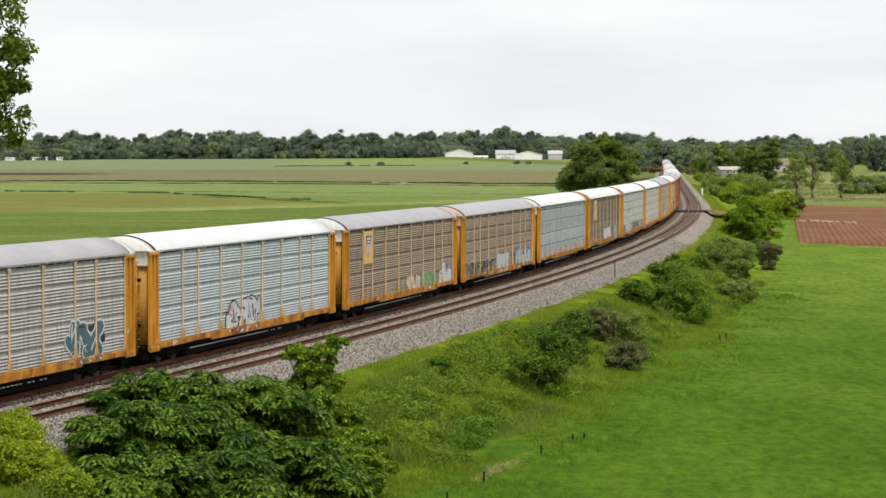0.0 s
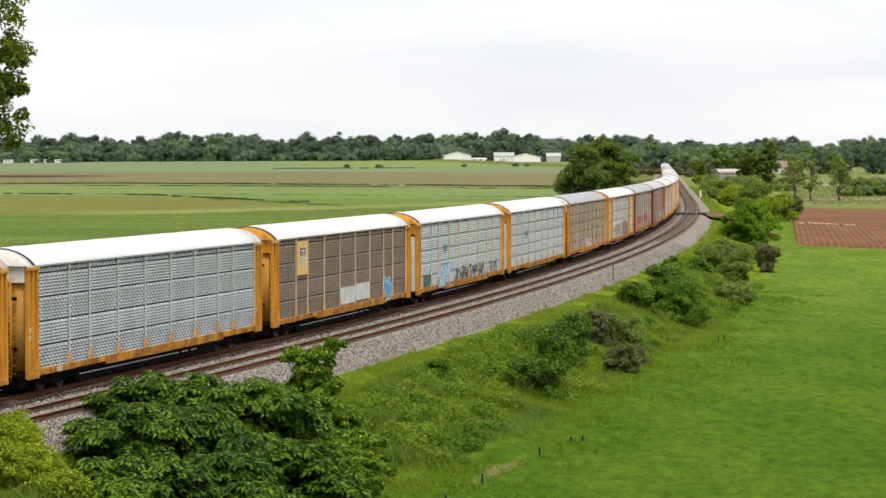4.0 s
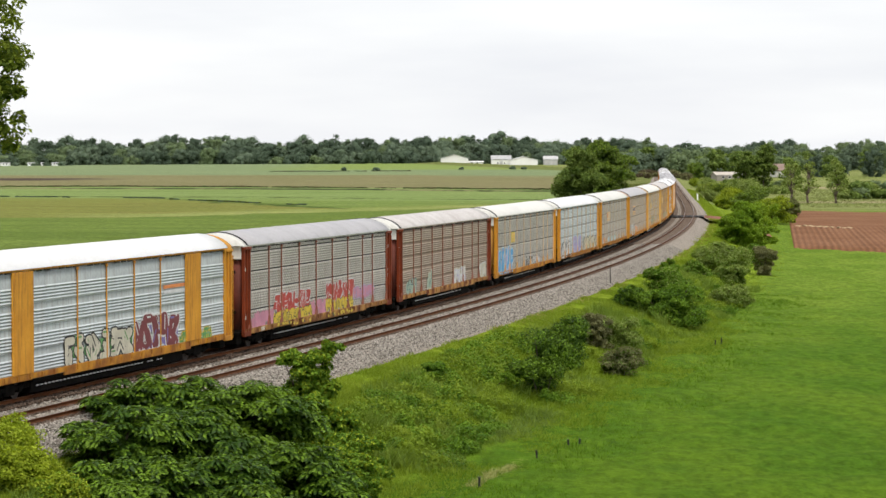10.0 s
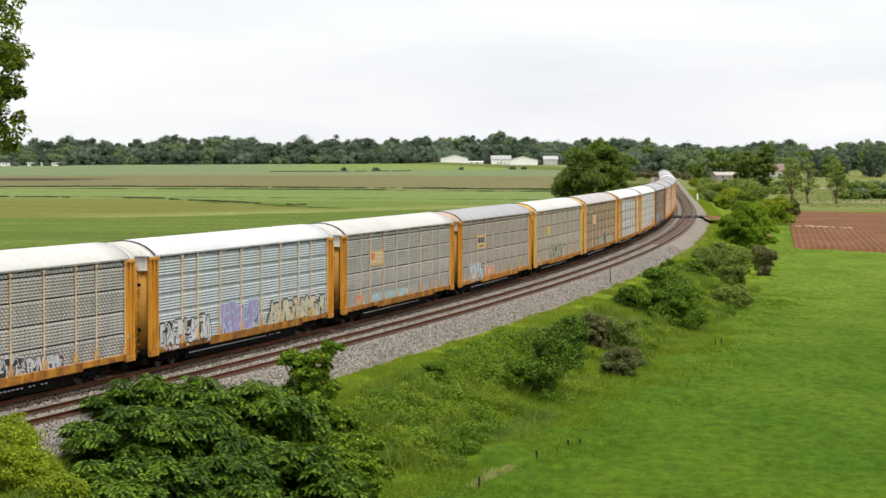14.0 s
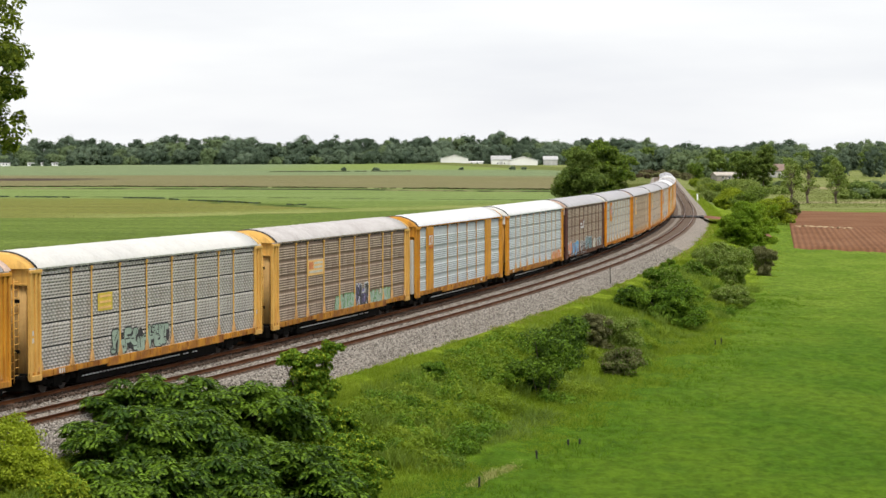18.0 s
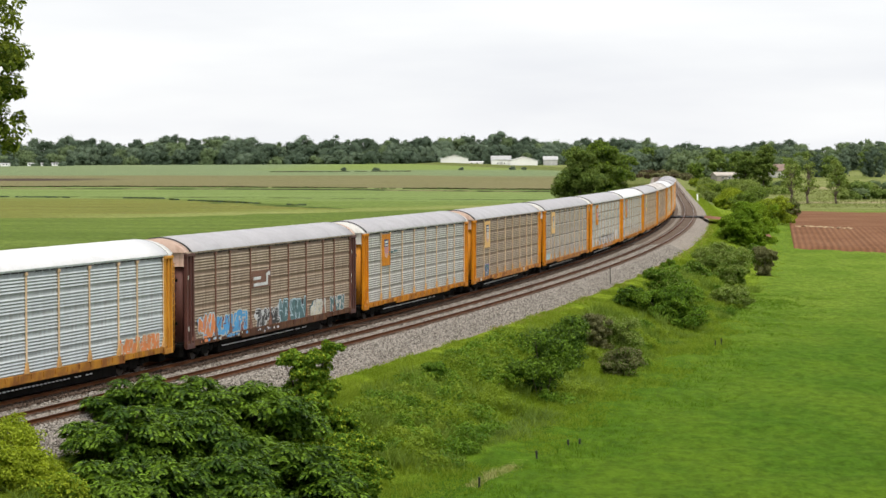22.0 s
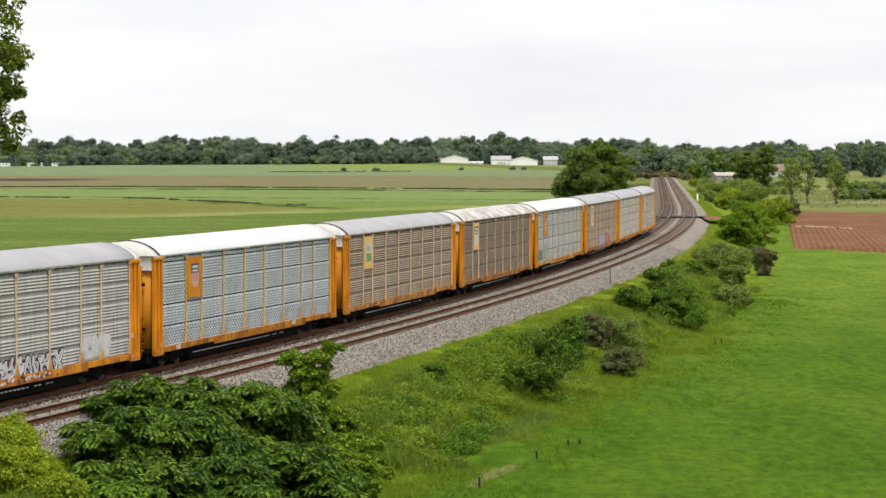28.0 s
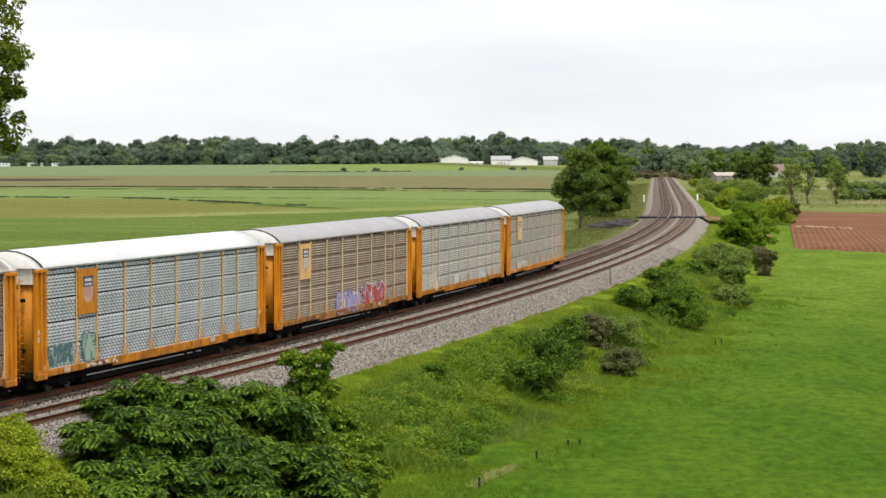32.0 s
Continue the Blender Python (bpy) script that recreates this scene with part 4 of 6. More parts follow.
def ladder_mesh(mat):
    bm = bmesh.new()
    for x in (0.0, 0.42):
        tube(bm, (x, 0, 0.75), (x, 0, 4.8), 0.022, 0.022, 5)
    for i in range(13):
        tube(bm, (0, 0, 0.95 + i * 0.31), (0.42, 0, 0.95 + i * 0.31), 0.016, 0.016, 4)
    return bm_mesh("ladder", bm, mat)


def chord_mesh(mat):
    """The top rail of a side, with dark vent slots below it."""
    bm = bmesh.new()
    box(bm, -13.05, 13.05, -0.05, 0.04, Z_EAVE - 0.085, Z_EAVE + 0.01, 0.015)
    for i in range(36):
        x = -12.0 + i * 24.0 / 35
        if i % 4:
            box(bm, x - 0.24, x + 0.24, -0.045, 0.0, Z_EAVE - 0.135, Z_EAVE - 0.09, 0, 1)
    return bm_mesh("top_rail", bm, mat, SLOT)


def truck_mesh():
    """The bolster of a truck, and an added black box as shade between its wheels."""
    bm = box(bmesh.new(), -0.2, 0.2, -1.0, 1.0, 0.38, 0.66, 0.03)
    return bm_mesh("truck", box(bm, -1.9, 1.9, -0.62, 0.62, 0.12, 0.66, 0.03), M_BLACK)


def side_frame_mesh():
    """One cast side frame with its spring nest and two axle boxes."""
    bm = box(bmesh.new(), -1.25, 1.25, -0.07, 0.07, 0.36, 0.56, 0.03)
    box(bm, -0.45, 0.45, -0.09, 0.09, 0.2, 0.68, 0.05)
    for x in (-0.88, 0.88):
        box(bm, x - 0.16, x + 0.16, -0.1, 0.1, 0.28, 0.5, 0.03)
    return bm_mesh("side_frame", bm, M_BLACK)


def wheel_mesh():
    bm = bmesh.new()
    for y in (-0.78, 0.78):
        tube(bm, (0, y - 0.06, 0), (0, y + 0.06, 0), 0.42, 0.42, 18)
        g = 0.05 if y < 0 else -0.05
        tube(bm, (0, y + g, 0), (0, y + g * 1.6, 0), 0.45, 0.45, 18)
    tube(bm, (0, -0.95, 0), (0, 0.95, 0), 0.08, 0.08, 8)
    return bm_mesh("wheel_set", bm, M_WHEEL)


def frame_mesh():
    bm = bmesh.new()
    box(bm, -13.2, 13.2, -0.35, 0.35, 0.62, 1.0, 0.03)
    # Added wide black box, standing in for the shade under the car.
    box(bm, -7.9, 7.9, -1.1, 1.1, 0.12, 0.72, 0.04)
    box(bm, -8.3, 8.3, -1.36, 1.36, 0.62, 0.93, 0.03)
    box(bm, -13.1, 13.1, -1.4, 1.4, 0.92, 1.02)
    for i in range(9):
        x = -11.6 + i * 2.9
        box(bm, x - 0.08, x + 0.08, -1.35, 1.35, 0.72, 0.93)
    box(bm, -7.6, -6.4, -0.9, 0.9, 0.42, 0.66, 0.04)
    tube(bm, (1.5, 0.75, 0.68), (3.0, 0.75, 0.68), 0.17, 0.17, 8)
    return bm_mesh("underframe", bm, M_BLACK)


def coupler_mesh():
    bm = bmesh.new()
    box(bm, 0.0, 0.42, -0.1, 0.1, 0.72, 0.95, 0.03)
    box(bm, 0.3, 0.52, -0.17, 0.17, 0.68, 1.0, 0.04)
    return bm_mesh("coupler", bm, M_BLACK)


def strip_mesh():
    """Pale ends of the cross members, in a row under the sill."""
    bm = bmesh.new()
    for i in range(36):
        x = -7.4 + i * 0.36
        if i < 28 or i % 3:
            box(bm, x - 0.08, x + 0.08, -0.03, 0.02, 0.40, 0.445)
    return bm_mesh("underframe_strip", bm, M_WHITE)


def graffiti_mesh(x0, x1, z0, z1, fill, edge, extra, seed):
    """Sprayed shapes that spell nothing: bent fat strokes with a rim and a shine, over jagged shards of another colour."""
    rng = random.Random(seed)
    bm = bmesh.new()
    depth = [0.0]

    def poly(pts, slot):
        depth[0] -= 0.00003
        f = bm.faces.new([bm.verts.new((px, depth[0], pz)) for px, pz in pts])
        f.material_index = slot

    def disc(cx, cz, r, slot, k=8, rough=0.0, sz=1.0):
        poly([(cx + math.cos(a * math.tau / k) * r * rng.uniform(1 - rough, 1 + rough), cz + math.sin(a * math.tau / k) * r * sz * rng.uniform(1 - rough, 1 + rough)) for a in range(k)], slot)

    def stroke(ps, r, slot):
        for (ax, az), (bx, bz) in zip(ps, ps[1:]):
            ln = max(math.hypot(bx - ax, bz - az), 1e-3)
            nx, nz = -(bz - az) / ln * r, (bx - ax) / ln * r
            poly([(ax - nx, az - nz), (bx - nx, bz - nz), (bx + nx, bz + nz), (ax + nx, az + nz)], slot)
        for px, pz in ps:
            disc(px, pz, r, slot, 6)

    z0 = max(z0, 1.0)
    h = z1 - z0
    n = max(2, round((x1 - x0) / (h * 0.72)))
    w = (x1 - x0) / n
    for i in range(n * 3):
        cx, cz = rng.uniform(x0 + 0.1 * w, x1 - 0.1 * w), z0 + h * rng.uniform(0.2, 0.75)
        disc(cx, cz, w * rng.uniform(0.3, 0.6), 2, 7, 0.45, 0.8)
    shapes = []
    for i in range(n):
        cx, gw, lean = x0 + (i + 0.5) * w, w * rng.uniform(0.66, 0.86), rng.uniform(-0.1, 0.25)
        b0, b1 = z0 + h * rng.uniform(0.06, 0.2), z1 - h * rng.uniform(0.06, 0.22)
        grid = [(0, 0), (0, 1), (0, 2), (1, 2), (2, 2), (2, 1), (2, 0), (1, 0), (1, 1)]
        start = rng.randrange(8)
        path = [grid[(start + k * rng.choice((1, 1, 7))) % 8] for k in range(rng.randint(4, 6))]
        runs = [path, [grid[8], rng.choice(grid[:8])]] + ([[rng.choice(grid[:8]), grid[8], rng.choice(grid[:8])]] if rng.random() < 0.5 else [])
        for run in runs:
            shapes.append([(cx + (gx_ / 2 - 0.5) * gw + lean * (gz_ / 2 - 0.5) * gw, b0 + (b1 - b0) * gz_ / 2) for gx_, gz_ in run])
    thick = min(0.20 * w, 0.19 * h)
    for ps in shapes:
        stroke(ps, thick + 0.05 * h + 0.02, 1)
    for ps in shapes:
        stroke(ps, thick, 0)
    for ps in shapes:
        if rng.random() < 0.7:
            stroke([(px - thick * 0.35, pz + thick * 0.35) for px, pz in ps[:2]], thick * 0.22, rng.choice((1, 2)))
    for i in range(n * 2):
        px, pz = rng.uniform(x0, x1), rng.uniform(z0, z1 - 0.2 * h)
        stroke([(px, pz), (px + rng.uniform(-0.2, 0.2) * h, pz + rng.uniform(-0.1, 0.25) * h)], 0.02, rng.choice((1, 2)))
    return bm_mesh("graffiti", bm, INK[fill], INK[edge], INK[extra])


def overspray_mesh(x0, x1, fill, edge, extra, seed):
    """Shards of paint carried down over the sill."""
    rng = random.Random(seed)
    bm = bmesh.new()
    for i in range(int((x1 - x0) * 5)):
        cx, r = rng.uniform(x0 + 0.15, x1 - 0.15), rng.uniform(0.06, 0.16)
        cz = rng.uniform(Z_SILL0 + (0.1 if -5.5 < cx < 7.8 else 0.2), Z_SILL1 - 0.08)
        f = bm.faces.new([bm.verts.new((cx + math.cos(a) * r * rng.uniform(0.6, 1.5), -0.0002 * i, cz + math.sin(a) * min(r, 0.09) * rng.uniform(0.5, 1.0))) for a in (q * math.tau / 7 for q in range(7))])
        f.material_index = rng.choice((0, 0, 1, 2))
    return bm_mesh("overspray", bm, INK[fill], INK[edge], INK[extra])


def bars_mesh(rects):
    bm = bmesh.new()
    for r in rects:
        if len(r) == 2:
            lo = [bm.verts.new((px, 0.0, pz)) for px, pz in r[0]]
            hi = [bm.verts.new((px, -0.008, pz)) for px, pz in r[0]]
            bm.faces.new(hi)
            for i in range(len(lo)):
                bm.faces.new((lo[i], lo[(i + 1) % len(lo)], hi[(i + 1) % len(lo)], hi[i]))
        else:
            box(bm, r[0], r[1], -0.008, 0.0, r[2], r[3], 0.003)
    return bm_mesh("marking", bm, rects[0][-1])


def shield_shape(w, z0, z1, zh):
    """Outlines of an emblem: its peaked head and its body, round at the foot."""
    head = [(-w, zh), (w, zh), (w, z1 - 0.14), (w * 1.12, z1 - 0.06), (w * 0.8, z1), (w * 0.35, z1 - 0.05), (0, z1 - 0.01), (-w * 0.35, z1 - 0.05), (-w * 0.8, z1), (-w * 1.12, z1 - 0.06), (-w, z1 - 0.14)]
    r = min(w, zh - z0)
    body = [(-w, zh), (-w, z0 + r)] + [(-math.cos(a * math.pi / 10) * w, z0 + r - math.sin(a * math.pi / 10) * r) for a in range(1, 10)] + [(w, z0 + r), (w, zh)]
    return head, body


def shield_bars(w, z0, z1, zh, head, body, stripe=None):
    hs, bs = shield_shape(w, z0, z1, zh)
    out = [(bs, body), (hs, head)]
    zm = (zh + z1 - 0.1) / 2
    out += [(-w * 0.75, w * 0.75, zm + 0.04, z1 - 0.12, INK["white"]), (-w * 0.75, w * 0.75, zh + 0.06, zm - 0.04, INK["white"])]
    if stripe:
        out += [(q * w - 0.05, q * w + 0.05, z0 + 0.3, zh - 0.02, stripe) for q in (-0.6, -0.2, 0.2, 0.6)]
    return out


EMBLEMS = {
    "shield": (-8.255, -1.545, "orange plate with a dark blue and pinkish emblem", (-0.95, 0.95, 2.95, 4.84, YEL), shield_bars(0.46, 3.4, 4.55, 4.08, INK["navy"], INK["shell"], INK["pink"])),
    "faded_shield": (-8.255, -1.545, "faded tan plate with a dark blue and pinkish emblem", (-0.95, 0.95, 2.95, 4.84, LOGO_ORANGE), shield_bars(0.5, 3.3, 4.6, 4.1, INK["navy"], INK["shell"], INK["white"])),
    "white_shield": (-8.255, -1.545, "pale orange plate with a dark blue and white emblem", (-0.95, 0.95, 2.95, 4.84, LOGO_ORANGE), shield_bars(0.60, 3.22, 4.62, 4.05, INK["navy"], INK["white"])),
    "pale_shield": (-8.255, -1.545, "faded orange plate with a pale emblem", (-0.95, 0.95, 3.05, 4.84, LOGO_ORANGE), shield_bars(0.44, 3.4, 4.5, 4.08, INK["navy"], INK["cream"])),
    "square": (-5.81, -1.485, "tan plate with pale bars", (-1.38, 1.38, 3.06, 3.9, LOGO_ORANGE), [(-0.3, 1.2, 3.66, 3.78, INK["cream"]), (-0.3, 1.2, 3.44, 3.56, INK["cream"]), (-1.2, 1.2, 3.2, 3.32, INK["cream"]), (-1.2, -0.45, 3.42, 3.8, INK["orange"])]),
    "yellow": (-5.85, -1.47, "yellow plate with faint bars", (-0.75, 0.75, 2.95, 3.72, INK["yellow"]), [(-0.6, 0.6, 3.52, 3.62, LOGO_ORANGE), (-0.6, 0.6, 3.28, 3.38, LOGO_ORANGE), (-0.6, 0.6, 3.04, 3.14, LOGO_ORANGE)]),
    "small": (-5.6, -1.545, "small dark lettering bars", (-0.5, 0.5, 3.3, 3.42, INK["teal"]), [(-0.5, 0.5, 3.1, 3.2, INK["teal"]), (-0.5, 0.3, 2.9, 2.99, INK["teal"])]),
    "dark": (-5.81, -1.485, "ochre plate with dark blue bars", (-1.38, 1.38, 2.95, 3.9, LOGO_ORANGE), [(-1.1, -0.35, 3.35, 3.75, INK["navy"]), (-0.22, 0.42, 3.35, 3.75, INK["navy"]), (0.55, 1.1, 3.35, 3.75, INK["navy"]), (-0.8, 0.8, 3.08, 3.18, INK["navy"])]),
    "green": (-8.255, -1.545, "faded orange plate with a green and white patch", (-0.95, 0.95, 2.95, 4.84, LOGO_ORANGE), [(-0.6, 0.6, 3.5, 4.5, INK["cream"]), (-0.5, 0.55, 3.4, 3.85, INK["green"]), (-0.3, 0.3, 4.0, 4.3, INK["mint"])]),
    "red": (-9.4, -1.56, "white shapes over a small red bar", (-0.52, 0.52, 3.55, 4.5, YEL), [(-0.45, -0.28, 3.8, 4.4, INK["white"]), (-0.45, -0.05, 3.8, 3.92, INK["white"]), (-0.45, -0.05, 4.28, 4.4, INK["white"]), (0.05, 0.17, 3.8, 4.4, INK["white"]), (0.33, 0.45, 3.8, 4.4, INK["white"]), (-0.4, 0.4, 3.6, 3.68, INK["red"])]),
    "brown": (-2.9, -1.545, "rust brown plate with white bars", (-1.42, 1.42, 2.9, 3.75, RUSTPOST), [(-1.2, -0.1, 3.3, 3.46, INK["white"]), (-1.2, 0.95, 2.98, 3.14, INK["white"]), (0.7, 0.95, 3.1, 3.6, INK["white"]), (0.9, 1.28, 3.46, 3.66, INK["white"])])}
CAR = collections.namedtuple("CAR", "sheet style paint post roof cap logo spray words", defaults=((), ""))


def car(spec, index):
    """One covered car carrier at the world's origin, its far end along +x, its seen side at -y."""
    rng = random.Random(100 + index)
    root = tagged(new("autorack_car"), spec.words, "railway car", "car carriers of the train")
    root.empty_display_size = 0.5
    sheet, paint, post = SHEET[spec.sheet], spec.paint, spec.post
    wide = spec.style == "wide"
    sill = (SILL if spec.sheet in ("blue", "grey") else SILL_WORN) if paint == YEL else SILL_RED if paint == OXIDE else SILL_BROWN if paint == MAROON else SILL_OLD
    for a, b in zip(BAYS, BAYS[1:]):
        sm = once(("sheet", spec.style, spec.sheet, round(b - a, 2)), lambda: sheet_mesh("even" if wide else spec.style, b - a - 0.02, sheet, (PIERCED if spec.style == "tiers" else FLAT)[spec.sheet]))
        part("side_panel", sm, root, m=pose(a + 0.01, -1.44, 0))
    part("far_side_panel", once(("far", spec.sheet), lambda: bm_mesh("far_side", box(bmesh.new(), -BAY_END, BAY_END, 1.40, 1.46, 1.0, Z_EAVE - 0.1), sheet)), root)
    if wide:
        pm = once(("wide", paint.name), lambda: bm_mesh("wide_post", box(box(bmesh.new(), -0.92, 0.92, -0.075, 0.0, 1.02, Z_EAVE - 0.1, 0.02), -0.78, -0.68, -0.09, -0.07, 1.1, Z_EAVE - 0.2), paint))
        for x in (-9.4, 8.2):
            part("wide_post", pm, root, m=pose(x, -1.465, 0))
        tm = once(("thin", paint.name), lambda: post_mesh(0.09, paint, False, paint))
        for x in BAYS[3:7]:
            part("post", tm, root, m=pose(x, -1.475, 0))
    else:
        pm = once(("post", post.name, spec.style), lambda: post_mesh(0.13 if spec.style == "ribs" else 0.10, post, True, post if post in (RUSTPOST, REDPOST) else RUST))
        for x in BAYS:
            part("post", pm, root, m=pose(x, -1.475, 0))
    for sy in (-1, 1):
        turn = 0 if sy < 0 else 180
        part("side_sill", once(("sill", sill.name), lambda: sill_mesh(sill)), root, m=pose(0, sy * 1.42, 0, 0, 0, turn))
        part("top_rail", once(("chord", spec.sheet, wide), lambda: chord_mesh(paint if wide else sheet)), root, m=pose(0, sy * 1.47, 0, 0, 0, turn))
    cm = once(("corner", paint.name), lambda: corner_mesh(paint))
    for x, y, a in ((-13.1, -1.44, 0), (12.15, -1.44, 0), (13.1, 1.44, 180), (-12.15, 1.44, 180)):
        part("corner_panel", cm, root, m=pose(x, y, 0, 0, 0, a))
    # The end doors take the paint that has the gap's shade in it.
    worn = SHADED_DOOR.get(paint.name, paint)
    dm = once(("door", worn.name), lambda: door_mesh(worn))
    hm = spec.cap or (PINKISH if index in (11, 16, 9, 28) else ROOF["cream"])
    lm = once(("ladder", paint.name), lambda: ladder_mesh(paint))
    for sx in (-1, 1):
        door = part("end_door", dm, root, m=pose(sx * 13.08, 0, 0, 0, 0, 0 if sx > 0 else 180))
        part("ladder", lm, door, m=pose(0.03 if sx > 0 else 0.0, -1.42 if sx > 0 else 1.0, 0, 0, 0, 0))
        for z in (1.9, 3.9):
            part("latch", once("latch", latch_mesh), door, m=pose(0.17, -1.0 if sx > 0 else 1.0, z))
        part("end_hood", once(("hood", hm.name), lambda: hood_mesh(hm)), root, m=pose(sx * 13.0, 0, 0, 0, 0, 0 if sx > 0 else 180))
        part("end_platform", once("platform", platform_mesh), root, "black end platform, added to darken the gap between cars", pose(sx * 13.05, 0, 0, 0, 0, 0 if sx > 0 else 180))
        part("coupler", once("coupler", coupler_mesh), root, m=pose(sx * 13.1, 0, 0, 0, 0, 0 if sx > 0 else 180))
        tr = part("truck", once("truck", truck_mesh), root, m=pose(sx * 9.7, 0, 0))
        for y in (-1.0, 1.0):
            part("side_frame", once("side_frame", side_frame_mesh), tr, m=pose(0, y, 0))
        # Brake beams made oversized and black, to fill in shade beside the wheels.
        for x in (-1.45, 1.45):
            part("brake_beam", once("beam", lambda: bm_mesh("brake_beam", box(bmesh.new(), -0.25, 0.25, -1.1, 1.1, 0.4, 0.7, 0.03), M_BLACK)), tr, m=pose(x, 0, 0))
        for x in (-0.88, 0.88):
            part("wheel_set", once("wheel", wheel_mesh), tr, m=pose(x, 0, 0.42))
    part("underframe", once("frame", frame_mesh), root)
    part("underframe_strip", once("strip", strip_mesh), root, m=pose(0, -1.14, 0))["kind"] = "stuff"
    rm = ROOF[spec.roof]
    part("roof", once(("roof", spec.roof), lambda: arch_mesh("roof", -12.5, 12.5, 1.0, rm, 12)), root)
    capm = hm
    part("roof_end", once(("cap0", capm.name), lambda: arch_mesh("roof_end", -13.3, -12.5, 0.94, capm)), root)
    part("roof_end", once(("cap1", capm.name), lambda: arch_mesh("roof_end", 12.5, 13.3, 0.94, capm)), root)
    for x in (-12.54, 12.50):
        part("roof_seam", once(("seam", x), lambda: arch_mesh("roof_seam", x, x + 0.04, 1.003, SLOT)), root, "dark gap across the roof end")
    yb = -1.545
    if spec.logo:
        x, y, label, plate, bars = EMBLEMS[spec.logo]
        em = part("emblem", once(("plate", spec.logo), lambda: bars_mesh([plate])), root, label, pose(x, y, 0.12))
        for k, bar in enumerate(bars):
            part("bar", once(("bar", spec.logo, k), lambda: bars_mesh([bar])), em, m=pose(0, -0.006 - 0.002 * k, 0))
    if index in (13, 22, 24, 25):
        part("door_edge", once("edge", lambda: bm_mesh("door_edge", box(bmesh.new(), -13.52, -13.02, -1.37, -1.22, 0.95, 4.35, 0.02), PALE)), root, "white painted door edge")
    if index == 26:
        for k, bar in enumerate(((-1.38, 1.38, 1.12, 2.08, INK["white"]), (1.52, 4.28, 1.18, 2.14, INK["white"]))):
            part("patch_plate", once(("patch", k), lambda: bars_mesh([bar])), root, "pale repair plate", m=pose(0, -1.5, 0))
    if index == 22:
        for k, bar in enumerate(((4.7, 7.2, 3.62, 3.78, INK["orange"]), (4.7, 7.2, 3.38, 3.54, INK["white"]))):
            part("stripe_plate", once(("stripe", k), lambda: bars_mesh([bar])), root, "orange and white stripe", m=pose(0, -1.495, 0))
    if index in (21, 9, 5):
        part("roof_bar", once("roofbar", lambda: bm_mesh("roof_bar", box(bmesh.new(), 10.6, 13.2, 0.35, 0.5, 5.72, 5.86, 0.02), M_BLACK)), root, "black bar along the roof end")
    if index in (10, 7):
        for k, bar in enumerate(((-1.0, -0.1, 3.78, 3.9, INK["teal"]), (0.15, 0.9, 3.82, 3.94, INK["teal"]), (-1.0, -0.8, 3.66, 3.78, INK["teal"]))):
            part("lettering_bar", once(("number", k), lambda: bars_mesh([bar])), root, m=pose(-6.6, yb, 0))
    stencil = once("stencil", lambda: bars_mesh([(-0.07, 0.07, 0.0, 0.2, PALE)]))
    marks = [(5.6 + 0.2 * k, -1.512, 0.80) for k in range(4)] if index in (2, 3, 6, 9, 13, 23, 29) else []
    marks += [(-10.4 + 0.22 * k, -1.507, 0.80) for k in range(3)] if index % 3 == 0 else []
    if paint in (OXIDE, MAROON):
        marks += [(-12.78, -1.475, 1.5), (-12.6, -1.475, 1.5), (-12.78, -1.475, 3.9), (12.45, -1.475, 2.4), (12.45, -1.475, 2.75), (12.6, -1.475, 4.1)]
    elif index % 2:
        marks += [(-12.78, -1.475, 2.2), (-12.78, -1.475, 2.5), (12.5, -1.475, 1.7)]
    for mx, my, mz in marks:
        part("stencil", stencil, root, "small pale stencilled mark", pose(mx, my, mz))
    for k, (x0, x1, z0, z1, fill, edge, extra) in enumerate(spec.spray):
        if z1 > 1.2:
            part("graffiti", graffiti_mesh(x0, x1, z0, z1, fill, edge, extra, index * 10 + k), root, "%s and %s sprayed graffiti" % (fill, edge), m=pose(0, -1.473 if spec.style == "tiers" else -1.494, 0))
        if z0 < 0.8:
            part("overspray", overspray_mesh(x0, x1, fill, edge, extra, index * 10 + k), root, "%s paint sprayed over the sill" % fill, m=pose(0, -1.552, 0))["kind"] = "stuff"
    return root


